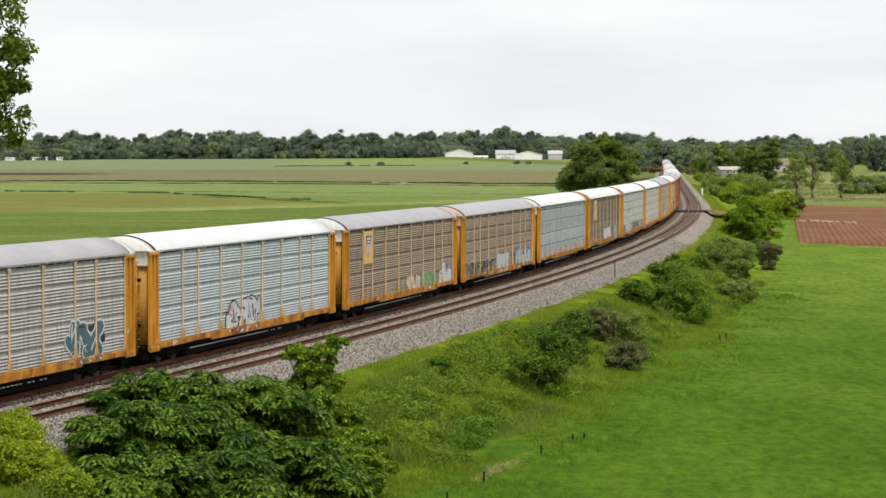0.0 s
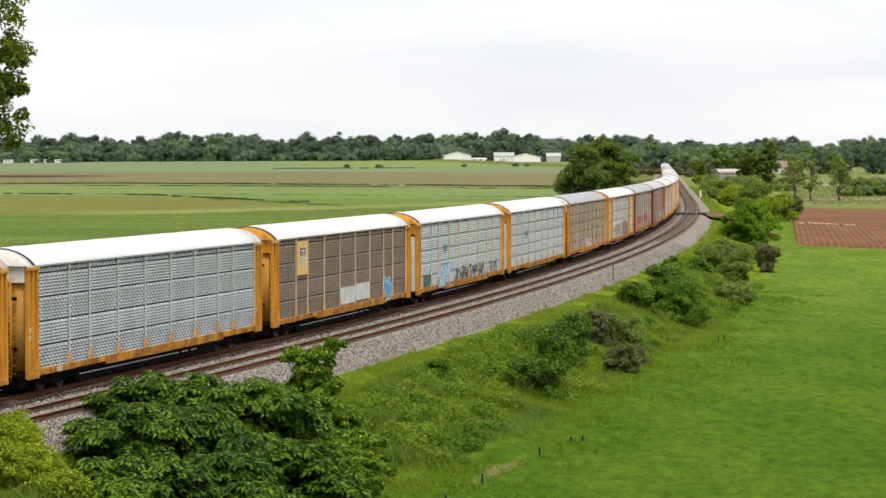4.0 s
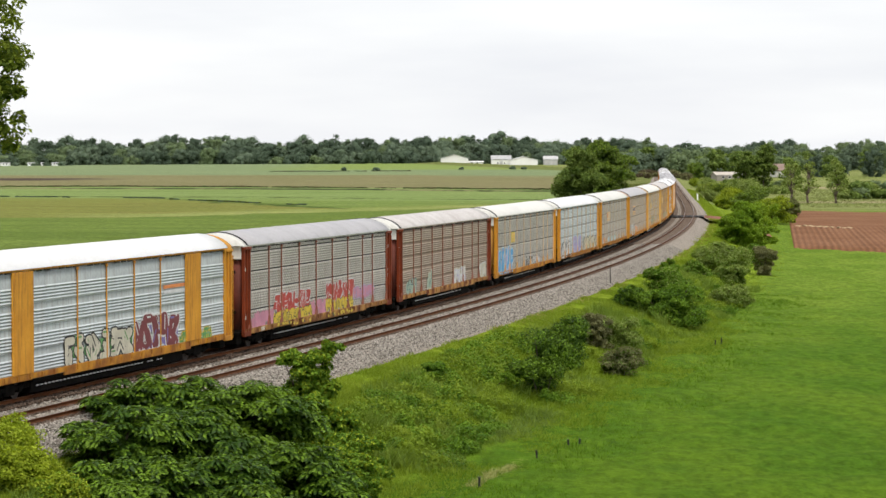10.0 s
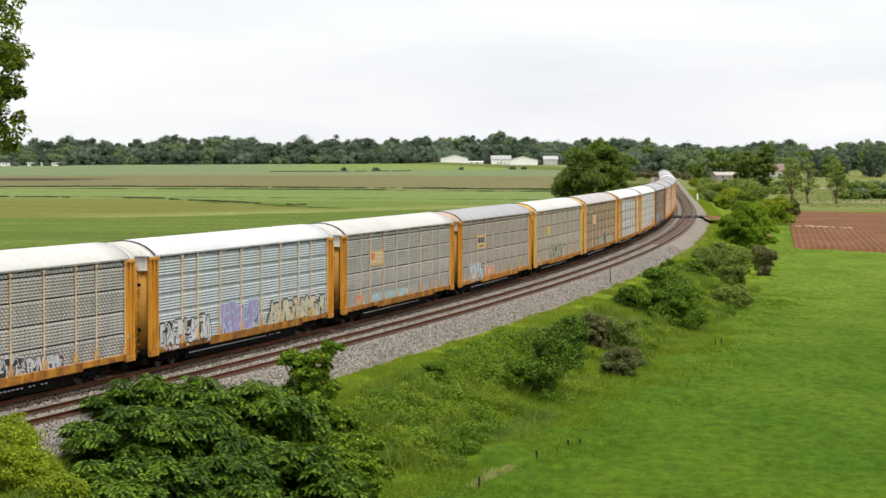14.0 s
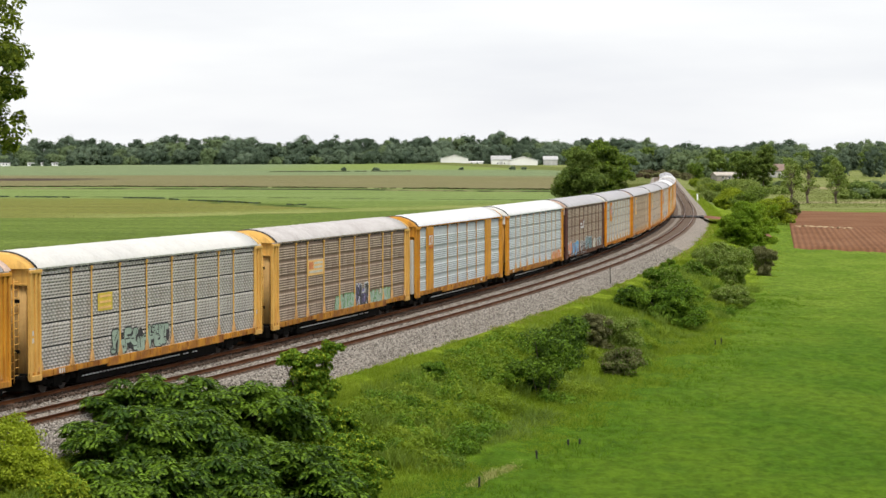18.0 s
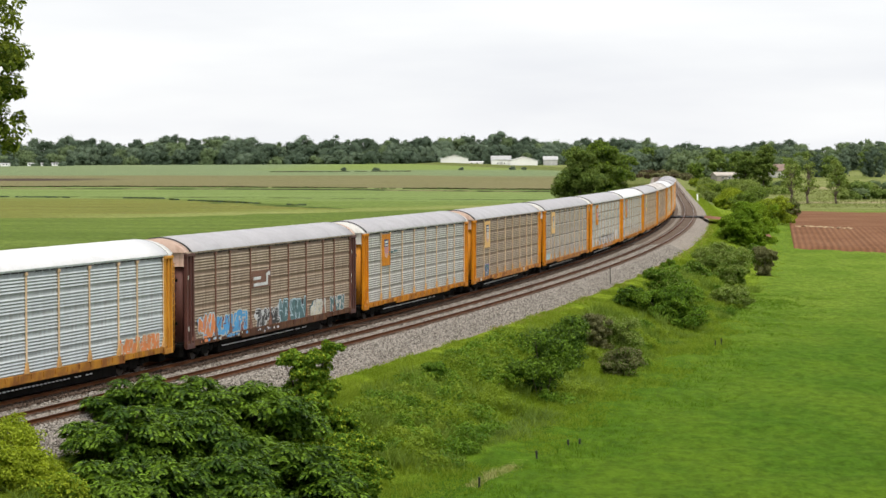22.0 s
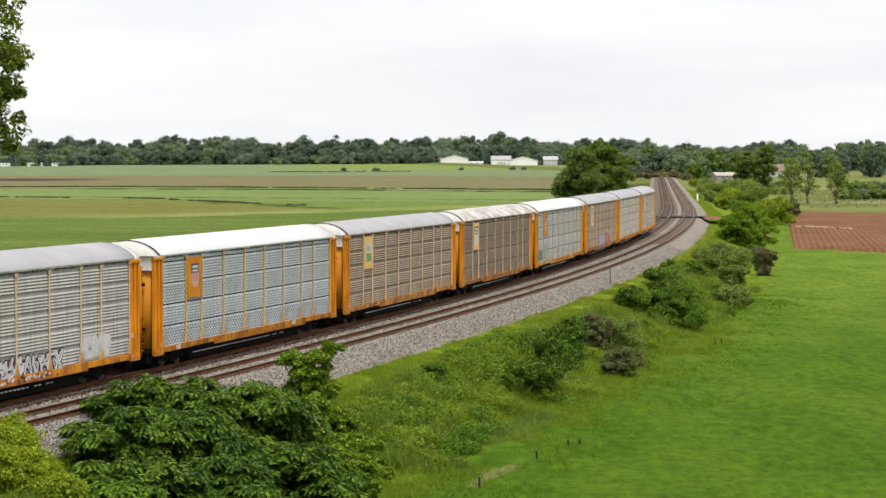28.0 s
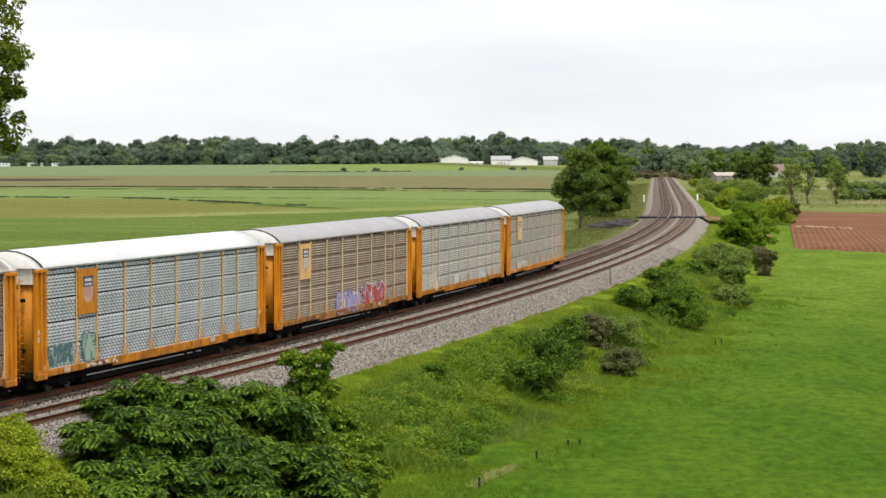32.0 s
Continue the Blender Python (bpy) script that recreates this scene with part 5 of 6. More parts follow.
# From the last car forward.
CARS = [
    CAR("grey", "tiers", YEL, POST_TAN, "grey", None, "pale_shield", [(-9, -4, 1.0, 1.5, "white", "cream", "mint")], "grey galvanised car carrier with yellow ends, last of the train"),
    CAR("grey", "ribs", YEL, POST_TAN, "grey", None, "", [(-12, -8, 0.8, 2.1, "cream", "mint", "white"), (-3, -1.5, 0.9, 1.6, "white", "cream", "ice"), (4, 7.5, 0.9, 1.5, "white", "ice", "mint")], "grey car carrier with a yellow sill and cream graffiti"),
    CAR("tan", "ribs", YEL, POST_TAN, "grey", None, "faded_shield", [(-2.5, 2.0, 0.72, 2.0, "lilac", "violet", "white"), (2.4, 7.5, 0.95, 2.1, "red", "white", "violet")], "tan car carrier with yellow posts and purple and red graffiti"),
    CAR("blue", "tiers", YEL, YEL_PALE, "white", None, "shield", [(-12.0, -9.6, 1.2, 2.0, "teal", "mint", "teal"), (-8.6, -7.2, 1.1, 2.2, "mint", "teal", "teal"), (-8.6, -5.0, 0.7, 0.98, "white", "cream", "black")], "bright galvanised car carrier with yellow posts and a white roof"),
    CAR("brown", "tiers", YEL, POST_TAN, "patchy", None, "white_shield", [], "brown stained car carrier with yellow posts and a peeling white roof"),
    CAR("tan", "ribs", YEL, POST_TAN, "grey", None, "green", [], "tan car carrier with yellow posts and a grey roof"),
    CAR("blue", "tiers", YEL, YEL_PALE, "white", None, "shield", [], "bright galvanised car carrier with footed yellow posts and a white roof"),
    CAR("grey", "ribs", YEL, POST_TAN, "grey", None, "shield", [(-12, -11, 1.1, 2.2, "white", "cream", "ice"), (-6, 5.5, 0.75, 1.75, "white", "black", "maroon"), (7.4, 10.0, 1.2, 2.1, "white", "cream", "white")], "grey car carrier with black scrawled graffiti and a grey roof"),
    CAR("pink", "tiers", YEL, POST_TAN, "grey", None, "pale_shield", [(-11.5, -9.5, 1.1, 1.6, "ice", "mint", "white")], "pinkish grey weathered car carrier with yellow ends"),
    CAR("tan", "ribs", YEL, POST_TAN, "grey", None, "faded_shield", [(-9, -7.5, 1.1, 1.9, "teal", "violet", "white")], "tan car carrier with close yellow posts and a grey roof"),
    CAR("grey", "ribs", YEL, POST_TAN, "grey", None, "shield", [], "grey galvanised car carrier with yellow posts and an orange emblem plate"),
    CAR("tan", "ribs", MAROON, RUSTPOST, "grey", None, "brown", [(-11.5, -9.2, 0.72, 2.1, "orange", "ice", "sky"), (-9.2, -4.9, 0.72, 2.0, "sky", "cream", "maroon"), (-3.6, 0.0, 0.75, 1.9, "black", "white", "white"), (0.0, 4.2, 0.9, 2.1, "teal", "ice", "black"), (5.2, 7.6, 1.0, 1.8, "cream", "white", "teal"), (8.6, 11.0, 1.0, 1.8, "teal", "white", "cream")], "tan car carrier with rust brown posts and blue and white graffiti"),
    CAR("blue", "ribs", YEL_OLD, POST_TAN, "white", None, "", [(7.2, 11.6, 0.85, 1.7, "orange", "cream", "orange")], "grey car carrier with orange graffiti and a white roof"),
    CAR("blue", "wide", YEL_OLD, POST_TAN, "white", YEL_OLD, "red", [], "yellow car carrier with two broad posts and bright side sheets"),
    CAR("brown", "ribs", YEL_PALE, YEL_PALE, "worn", YEL_PALE, "square", [(-2.2, 1.6, 1.0, 1.8, "mint", "green", "mint"), (1.8, 4.2, 0.8, 2.2, "black", "white", "violet"), (4.5, 8.8, 0.95, 1.7, "mint", "green", "cream")], "rusty brown car carrier with pale yellow posts and green graffiti"),
    CAR("grey", "tiers", YEL_PALE, YEL_PALE, "cream", YEL_PALE, "yellow", [(-5.2, 1.0, 1.1, 2.1, "mint", "black", "black")], "grey car carrier with pale yellow posts and a black scrawl"),
    CAR("pink", "tiers", YEL_OLD, POST_TAN, "grey", None, "dark", [(-9.6, -5.0, 0.75, 2.0, "ice", "white", "black"), (-4.6, -1, 0.9, 1.7, "orange", "white", "cream")], "weathered pinkish car carrier with white graffiti"),
    CAR("grey", "tiers", YEL_OLD, POST_TAN, "cream", None, "square", [(-10.5, -8.5, 1.0, 1.6, "orange", "cream", "ice"), (-7, 2, 0.9, 1.5, "ice", "mint", "cream")], "grey car carrier with an orange plate and a cream roof"),
    CAR("blue", "ribs", YEL_OLD, POST_TAN, "white", None, "", [(-11.8, -5.6, 0.75, 2.1, "white", "black", "black"), (-4.2, 1.0, 0.9, 2.4, "lilac", "ice", "violet"), (2.4, 11.6, 0.9, 2.1, "cream", "black", "yellow")], "bright car carrier with black, white and lilac graffiti"),
    CAR("grey", "tiers", YEL_OLD, POST_TAN, "cream", None, "yellow", [(-12.0, -6.0, 0.72, 2.7, "sky", "ice", "lilac"), (-0.5, 2.6, 1.0, 1.75, "black", "white", "cream"), (2.8, 6.0, 1.0, 1.6, "white", "black", "maroon")], "grey car carrier with yellow posts and large blue graffiti"),
    CAR("pink", "ribs", OXIDE, REDPOST, "worn", None, "", [(-11.0, -8.6, 1.0, 1.9, "mint", "teal", "mint"), (-5.6, -4.4, 1.05, 2.2, "mint", "cream", "teal"), (1.8, 5.0, 1.0, 2.0, "white", "cream", "lilac"), (9.6, 11.6, 1.0, 2.0, "cream", "white", "cream")], "rust brown car carrier with oxide red ends and a peeling roof"),
    CAR("grey", "tiers", OXIDE, REDPOST, "grey", None, "", [(-11.8, -8.6, 0.95, 1.75, "pink", "pink", "pink"), (-8.4, -2.2, 0.72, 1.6, "yellow", "black", "yellow"), (-8.2, -2.4, 1.5, 2.5, "red", "white", "red"), (-2.6, 0.4, 1.0, 1.75, "pink", "pink", "pink"), (0.2, 5.4, 0.75, 1.7, "yellow", "black", "yellow"), (0.4, 5.6, 1.55, 2.6, "red", "white", "red"), (5.6, 9.6, 1.45, 2.1, "pink", "lilac", "pink")], "grey car carrier with dark red ends and pink and yellow graffiti"),
    CAR("blue", "wide", YEL_OLD, POST_TAN, "white", YEL_OLD, "", [(-5.5, 1.2, 0.8, 2.2, "cream", "black", "green"), (1.4, 6.4, 0.8, 2.5, "maroon", "white", "violet"), (6.6, 10.5, 0.8, 1.5, "green", "yellow", "cream")], "yellow car carrier with two broad posts and dark red graffiti"),
    CAR("tan", "ribs", YEL_OLD, POST_TAN, "grey", None, "", [(-1.8, 2.6, 0.95, 1.85, "white", "black", "white")], "tan car carrier with yellow posts and small white graffiti"),
    CAR("blue", "ribs", YEL_OLD, POST_TAN, "white", YEL_OLD, "small", [(4, 6, 1.1, 1.6, "cream", "white", "orange")], "bright galvanised car carrier with yellow ends and a white roof"),
    CAR("blue", "ribs", YEL_OLD, POST_TAN, "white", YEL_OLD, "small", [(-11.2, -9.4, 1.1, 1.8, "teal", "black", "mint"), (-7.2, -3.8, 0.75, 2.3, "ice", "sky", "white"), (-2.6, 6.2, 0.95, 1.9, "black", "white", "white"), (6.3, 7.6, 0.9, 1.3, "sky", "ice", "sky"), (8.5, 10.8, 0.9, 1.9, "teal", "white", "black")], "bright galvanised car carrier with pale blue and black graffiti"),
    CAR("brown", "tiers", YEL_OLD, POST_TAN, "white", YEL_OLD, "pale_shield", [(7.3, 9.2, 0.70, 2.1, "sky", "ice", "sky")], "dark brown car carrier with yellow posts and light blue graffiti"),
    CAR("blue", "tiers", YEL_OLD, SHEET["grey"], "white", None, "", [], "bright galvanised car carrier with grey posts and a white roof"),
    CAR("tan", "ribs", YEL_OLD, POST_TAN, "grey", None, "", [(-12, -2.5, 0.70, 1.9, "black", "cream", "maroon"), (-1.2, 2.9, 0.72, 2.0, "ice", "white", "pink"), (5.6, 11.4, 0.75, 2.1, "ice", "navy", "red")], "tan car carrier with yellow posts and blue and pink graffiti"),
    CAR("tan", "ribs", YEL_OLD, POST_TAN, "grey", None, "faded_shield", [(0.5, 3.6, 0.95, 1.8, "cream", "orange", "white"), (4.0, 7.6, 0.8, 1.9, "green", "mint", "cream"), (8.6, 11.6, 0.85, 2.2, "white", "ice", "violet")], "tan car carrier with an orange plate and green and white graffiti"),
    CAR("blue", "ribs", YEL_OLD, POST_TAN, "white", None, "", [(-3.6, 1.0, 0.72, 2.3, "white", "black", "pink")], "bright galvanised car carrier with black and white graffiti"),
    CAR("grey", "ribs", YEL_OLD, POST_TAN, "grey", None, "", [(6.4, 9.9, 0.72, 2.5, "teal", "white", "black")], "grey car carrier with yellow posts and black and white graffiti"),
]
TRAIN = [car(spec, j) for j, spec in enumerate(CARS)]


def car_pose(s):
    """A car's pose with its middle at s: its trucks on the far track."""
    xa, ya, _ = line(s - 9.7)
    xb, yb, _ = line(s + 9.7)
    return pose((xa + xb) / 2, (ya + yb) / 2, 0, 0, 0, math.degrees(math.atan2(yb - ya, xb - xa)))


def motions():
    for j, ob in enumerate(TRAIN):
        walk(ob, [(t, car_pose(FRONT0 - PITCH * j - SPEED * t + PITCH / 2)) for t in range(33)])


# ---- the lineside ----
def crossing():
    """A farm track's crossing of dark planks, level with the rails."""
    s0 = 261.0
    root = tagged(new("farm_crossing"), "dark timber farm crossing over both tracks", "level crossing")
    root.empty_display_size = 0.1
    for d0, d1 in ((-4.4, -0.86), (-0.64, 0.64), (0.86, SPACING - 0.86), (SPACING - 0.64, SPACING + 0.64), (SPACING + 0.86, 6.4)):
        n = max(1, round((d1 - d0) / 0.65))
        for i in range(n):
            a, b = d0 + (d1 - d0) * i / n + 0.02, d0 + (d1 - d0) * (i + 1) / n - 0.02
            part("plank", sweep("plank", [(a, -0.25), (a, -0.02), (b, -0.02), (b, -0.25)], np.arange(s0, s0 + 9.1, 3), [M_ASPHALT]), root)
    ramp = new("dirt_ramp", sweep("dirt_ramp", [(6.45, -1.3), (6.45, -0.1), (10.5, -0.45), (14.0, -2.2), (17.0, -3.1), (17.0, -3.5)], np.arange(257, 274, 2.0), [M_DIRT]))
    tagged(ramp, "red dirt ramp up to the farm crossing", "dirt track", kind="structure")


crossing()


def timber_pile():
    root = tagged(new("timber_pile"), "heap of old dark sleepers dumped beside the track", "timber pile")
    root.empty_display_size = 0.1
    rng = random.Random(5)
    x0, y0, z0 = by_line(257, -9.0)
    old = bm_mesh("old_sleeper", box(bmesh.new(), -1.28, 1.28, -0.13, 0.13, 0, 0.2, 0.02), plain("tarred_old_timber", (0.075, 0.065, 0.075), (0.12, 0.105, 0.115), 1.5, 9, 0.9, vary=0.35))
    for i in range(84):
        a = i % 20
        s, d = 246 + rng.uniform(0, 22), -7.4 + rng.uniform(-3.4, 2.2)
        x, y, z = by_line(s, d)
        part("old_sleeper", old, root, m=pose(x, y, z + 0.02 + (i // 28) * 0.2 + rng.uniform(0, 0.15), rng.uniform(-6, 6), rng.uniform(-6, 6), rng.uniform(0, 180)))


timber_pile()


def marker(s, d, h, name, label, mat, w=0.11):
    x, y, z = by_line(s, d)
    root = tagged(new(name), label, "post")
    root.matrix_basis = pose(x, y, z, 0, rng_small.uniform(-3, 3), 0)
    root.empty_display_size = 0.1
    part("shaft", bm_mesh("shaft", box(bmesh.new(), -w / 2, w / 2, -w / 2, w / 2, -0.4, h, w * 0.15), mat), root)
    part("cap", bm_mesh("cap", box(bmesh.new(), -w * 0.6, w * 0.6, -w * 0.6, w * 0.6, h, h + w * 0.5, w * 0.12), mat), root)
    return root


rng_small = random.Random(3)
marker(443, 7.6, 1.5, "marker_post", "white marker post beside the ballast", M_WHITE, 0.32)
marker(433, -5.0, 1.5, "marker_post", "white marker post at the field edge", M_WHITE, 0.3)
marker(82, 6.9, 1.55, "marker_rod", "thin dark steel rod standing in the ballast", M_STEELPOST, 0.07)
for s, d, h in ((-20.3, 19.1, 0.4), (-15.7, 19.2, 0.6), (-6.9, 19.3, 0.5), (-1.8, 19.5, 0.3), (-1.3, 19.9, 0.3), (53.0, 18.5, 0.4), (54.0, 18.8, 0.5)):
    p = marker(s, d, h * 0.7, "fence_post", "short dark steel fence post in the grass", M_STEELPOST, 0.085)
    p["group"] = "old fence posts"


def ploughed_field():
    """Bare red soil in long furrows, with a strip of straw across it."""
    w, l = 70, 215
    xs = np.arange(0, w, 0.23)
    ys = np.arange(0, l, 4.0)
    X, Y = np.meshgrid(xs, ys)
    edge = 0.03 + 0.08 * np.sin(X * math.tau / 0.92) * np.where(Y > 92, 0.15, 1)
    sx, sy = 48.6 + 0.145 * Y + X, 319 + Y - 1.3 * np.minimum(X, 14) + 0.5 * np.sin(X * 0.4)
    _, d = along(sx, sy)
    z = height(sx.ravel(), sy.ravel(), d) + 0.34 + edge.ravel() - np.where((Y < 1) | (X < 0.1), 0.8, 0.0).ravel()
    rr, cc = X.shape
    i = (np.arange(rr - 1)[:, None] * cc + np.arange(cc - 1)[None]).ravel()
    ob = new("ploughed_field", quads_mesh("ploughed_field", np.stack([sx.ravel(), sy.ravel(), z], -1), np.stack([i, i + 1, i + cc + 1, i + cc], -1), [M_SOIL]))
    tagged(ob, "bare reddish brown ploughed soil in furrows", "field", kind="structure")
    xs2, ys2 = np.arange(0, 8.5, 0.25), np.arange(91, 95.5, 0.5)
    X, Y = np.meshgrid(xs2, ys2)
    sx, sy = 49.6 + 0.145 * Y + X, 319 + Y - 1.3 * np.minimum(X, 14) + 1.5 * np.sin(X * 0.7)
    _, d = along(sx, sy)
    z = height(sx.ravel(), sy.ravel(), d) + 0.36 + (0.11 * np.sin(X * 2.1 + Y * 1.3) * np.sin(X * 0.9) + 0.1 * np.sin(X * 5.3 - Y * 2.0)).ravel()
    rr, cc = X.shape
    i = (np.arange(rr - 1)[:, None] * cc + np.arange(cc - 1)[None]).ravel()
    tagged(new("straw_strip", quads_mesh("straw_strip", np.stack([sx.ravel(), sy.ravel(), z], -1), np.stack([i, i + 1, i + cc + 1, i + cc], -1), [M_STRAW])),
           "strip of dry straw across the ploughed field", "straw", kind="structure")


ploughed_field()

# ---- shrubs of the bank, near to far ----
def shrub(s, d, w, h, mats, seed, label, n=40, per=70, leaf=0.24, dp=None, dz=0.0, **more):
    x, y, z = by_line(s, d)
    return plant("shrub", (x, y, z + dz), w, dp or w, h, leaf, mats, seed, n=n, per=per, lump=w * 0.16 if "lump" not in more else more.pop("lump"), trunk=0.05, stems=3, label=label, group="shrubs on the bank", **more)


def sumac(x, y, w, dp, h, seed, n, per=8, leaf=0.22, mats=None, label="dense dark green sumac thicket on the bank", lump=0.8, base=0.0, peak=0.42):
    z = on_ground(x, y)
    return plant("sumac_thicket", (x, y, z), w, dp, h, leaf, mats or [F_SUMAC], seed, n=n, per=per, lump=lump, trunk=0.06, stems=3, label=label, kind_of="rosette", base=base, hull=0.72, peak=peak)


for row in ((-11.0, 88.0, 6.6, 5.6, 2.3, 11, 34), (-7.2, 87.0, 6.6, 5.6, 2.8, 12, 32), (-9.6, 82.0, 6.8, 5.0, 2.3, 13, 28), (-5.6, 82.0, 5.6, 5.0, 2.4, 14, 25), (-8.3, 77.5, 6.6, 4.4, 1.9, 19, 26), (-11.6, 80.0, 4.2, 3.6, 1.9, 23, 16), (-10.4, 75.5, 4.6, 3.6, 1.7, 24, 18)):
    sumac(*row)
plant("sumac_sapling", (-5.35, 93.0, on_ground(-5.35, 93.0)), 2.5, 2.1, 4.25, 0.15, [F_SHRUB, F_YELLOW], 52, heads=30, per=75, lump=0.43, base=0.05, peak=0.72, trunk=0.06, stems=3, hull=0.3, label="tall sumac sapling with a ragged top on the bank")
for x, y, w, h, sd in ((-4.75, 91.0, 2.6, 2.7, 16), (-3.5, 87.5, 2.9, 2.3, 20), (-3.1, 83.5, 2.6, 2.0, 25), (-4.3, 84.5, 2.4, 2.4, 26)):
    plant("bank_shrub", (x, y, on_ground(x, y)), w, w, h, 0.15, [F_SHRUB, F_YELLOW], sd, heads=16, per=75, lump=0.42, base=0.0, hull=0.6, stems=3, trunk=0.03, label="loose mid-green shrub beside the sumac", group="shrubs on the bank")
YL = "bright yellow-green young shrub on the bank"
for x, y, w, h, sd in ((-14.9, 78.0, 2.8, 1.7, 17), (-13.5, 74.0, 2.4, 1.3, 18), (-12.5, 73.5, 1.8, 0.9, 21), (-14.4, 74.0, 2.6, 1.4, 22)):
    plant("young_shrub", (x, y, on_ground(x, y)), w, w, h, 0.13, [F_YELLOW, F_SHRUB] if sd == 21 else [F_YELLOW], sd, n=60, per=130, lump=0.4, stems=3, trunk=0.03, label=YL, group="shrubs on the bank")

DARK = "dark green leafy shrub at the foot of the bank"
PALE_L = "pale flowering shrub at the foot of the bank"
BROWN = "brown twiggy shrub on the bank"
for x, y, w, h, mats, lab in (
        (5.2, 119.5, 3.3, 3.4, [F_SUMAC, F_SHRUB], DARK), (7.0, 131.5, 3.1, 3.0, [F_SUMAC], DARK), (9.5, 143.0, 1.9, 2.4, [F_DRY], BROWN), (10.4, 133.5, 2.8, 1.8, [F_DRY, F_SHRUB], "low brown and green shrub on the bank"),
        (10.9, 144.5, 3.0, 2.2, [F_PALE, F_SHRUB], PALE_L), (2.4, 118.0, 2.0, 1.0, [F_SHRUB], DARK), (-0.6, 113.0, 1.5, 1.2, [F_SHRUB], DARK), (0.9, 121.0, 1.4, 1.0, [F_SHRUB], DARK),
        (13.9, 170.5, 2.5, 1.8, [F_SUMAC, F_SHRUB], DARK), (16.8, 168.5, 5.2, 3.2, [F_SHRUB, F_SUMAC], DARK), (17.9, 185.0, 4.6, 2.8, [F_SHRUB, F_PALE], DARK), (20.5, 206.5, 1.8, 2.2, [F_SHRUB], DARK),
        (24.1, 193.0, 4.5, 2.1, [F_PALE, F_SHRUB], PALE_L), (27.8, 221.0, 3.8, 2.2, [F_PALE, F_SHRUB], PALE_L), (28.1, 228.5, 6.0, 3.5, [F_PALE, F_SHRUB], PALE_L), (23.6, 215.0, 2.6, 1.8, [F_SHRUB, F_PALE], DARK),
        (34.3, 245.5, 2.8, 3.3, [F_DRY], BROWN), (36.3, 266.0, 3.2, 2.6, [F_SHRUB, F_PALE], DARK)):
    s, d = (float(q[0]) for q in along([x], [y]))
    shrub(s, d, w, h, mats, int(x * 13 + y), lab, heads=int(5 + w * 2.0), per=120, base=0.0, hull=0.8, lump=0.25 * min(w, h * 1.3), leaf=0.13 if y < 150 else 0.18)
rb = (39.6, 303.0, on_ground(39.6, 303.0))
plant("round_tree", rb, 8.4, 8.0, 5.9, 0.24, [F_ROUND], 31, heads=46, per=110, lump=0.98, base=0.0, hull=0.9, peak=0.32, trunk=0.1, label="round bright green small tree beside the line", category="tree")
for s, d, w, h, mats, sd in ((300, 15.5, 8.0, 5.2, [F_ROUND, F_YELLOW], 32), (372, 17.0, 10.5, 6.6, [F_TREE, F_ROUND], 33), (372, 24.5, 6.5, 4.2, [F_DRY, F_SHRUB], 34), (330, 20.0, 7.0, 5.6, [F_YELLOW, F_TREE], 35),
                             (455, 17.0, 9.0, 5.0, [F_YELLOW], 36), (520, 16.0, 9.0, 5.5, [F_TREE, F_YELLOW], 37), (480, 12.0, 6.0, 3.2, [F_PALE, F_TREE], 38), (610, 14.0, 9.0, 4.0, [F_PALE, F_YELLOW], 39),
                             (420, 13.0, 5.0, 3.0, [F_YELLOW, F_TREE], 40), (700, 17.0, 10.0, 5.0, [F_PALE, F_TREE], 41), (560, 24.0, 11.0, 6.0, [F_PALE, F_TREE], 42), (640, 26.0, 12.0, 6.0, [F_PALE, F_TREE], 43), (760, 13.0, 8.0, 4.0, [F_YELLOW, F_TREE], 44)):
    shrub(s, d, w, h, mats, sd, "large rounded shrub in the scrub beside the line", heads=18, per=70, leaf=0.33, lump=w * 0.18, hull=0.75, base=0.0)

# ---- trees ----
def tree(x, y, w, dp, h, leaf, mats, seed, label, n=70, per=70, lump=1.2, base=0.2, trunk=0.25, group="", name="tree", z=None, peak=0.42, heads=0):
    return plant(name, (x, y, on_ground(x, y) if z is None else z), w, dp, h, leaf, mats, seed, n=n, per=per, lump=lump, base=base, trunk=trunk, label=label, category="tree", group=group, peak=peak, heads=heads)


tree(21.3, 358, 8.0, 7.6, 13.8, 0.36, [F_TREE], 51, "broad green field tree with a dark trunk", heads=26, per=105, lump=1.5, base=0.24, group="field trees beside the line")
tree(29.6, 420, 12.8, 10.0, 15.0, 0.42, [F_TREE, F_ROUND], 52, "broad green field tree beside another", heads=44, per=105, lump=1.75, peak=0.52, base=0.03, group="field trees beside the line")
tree(106.0, 620, 6.4, 6.0, 11.5, 0.6, [F_PALE, F_TREE], 53, "slender pale green tree with two trunks", n=36, per=40, trunk=0.36, lump=1.2, base=0.3, group="slender pasture trees")
tree(99.6, 628, 5.5, 5.0, 13.0, 0.6, [F_PALE, F_TREE], 54, "slender thin-leaved tree in the pasture", n=24, per=34, trunk=0.36, lump=1.1, base=0.25, group="slender pasture trees")
tree(98.6, 652, 5.0, 5.0, 12.5, 0.6, [F_PALE], 55, "slender thin-leaved tree in the pasture", n=22, per=34, trunk=0.36, lump=1.1, base=0.3, group="slender pasture trees")
tree(107.0, 705, 7.5, 7.0, 12.0, 0.65, [F_TREE], 56, "broad green tree in the pasture", n=44, per=50, lump=1.4, group="slender pasture trees")

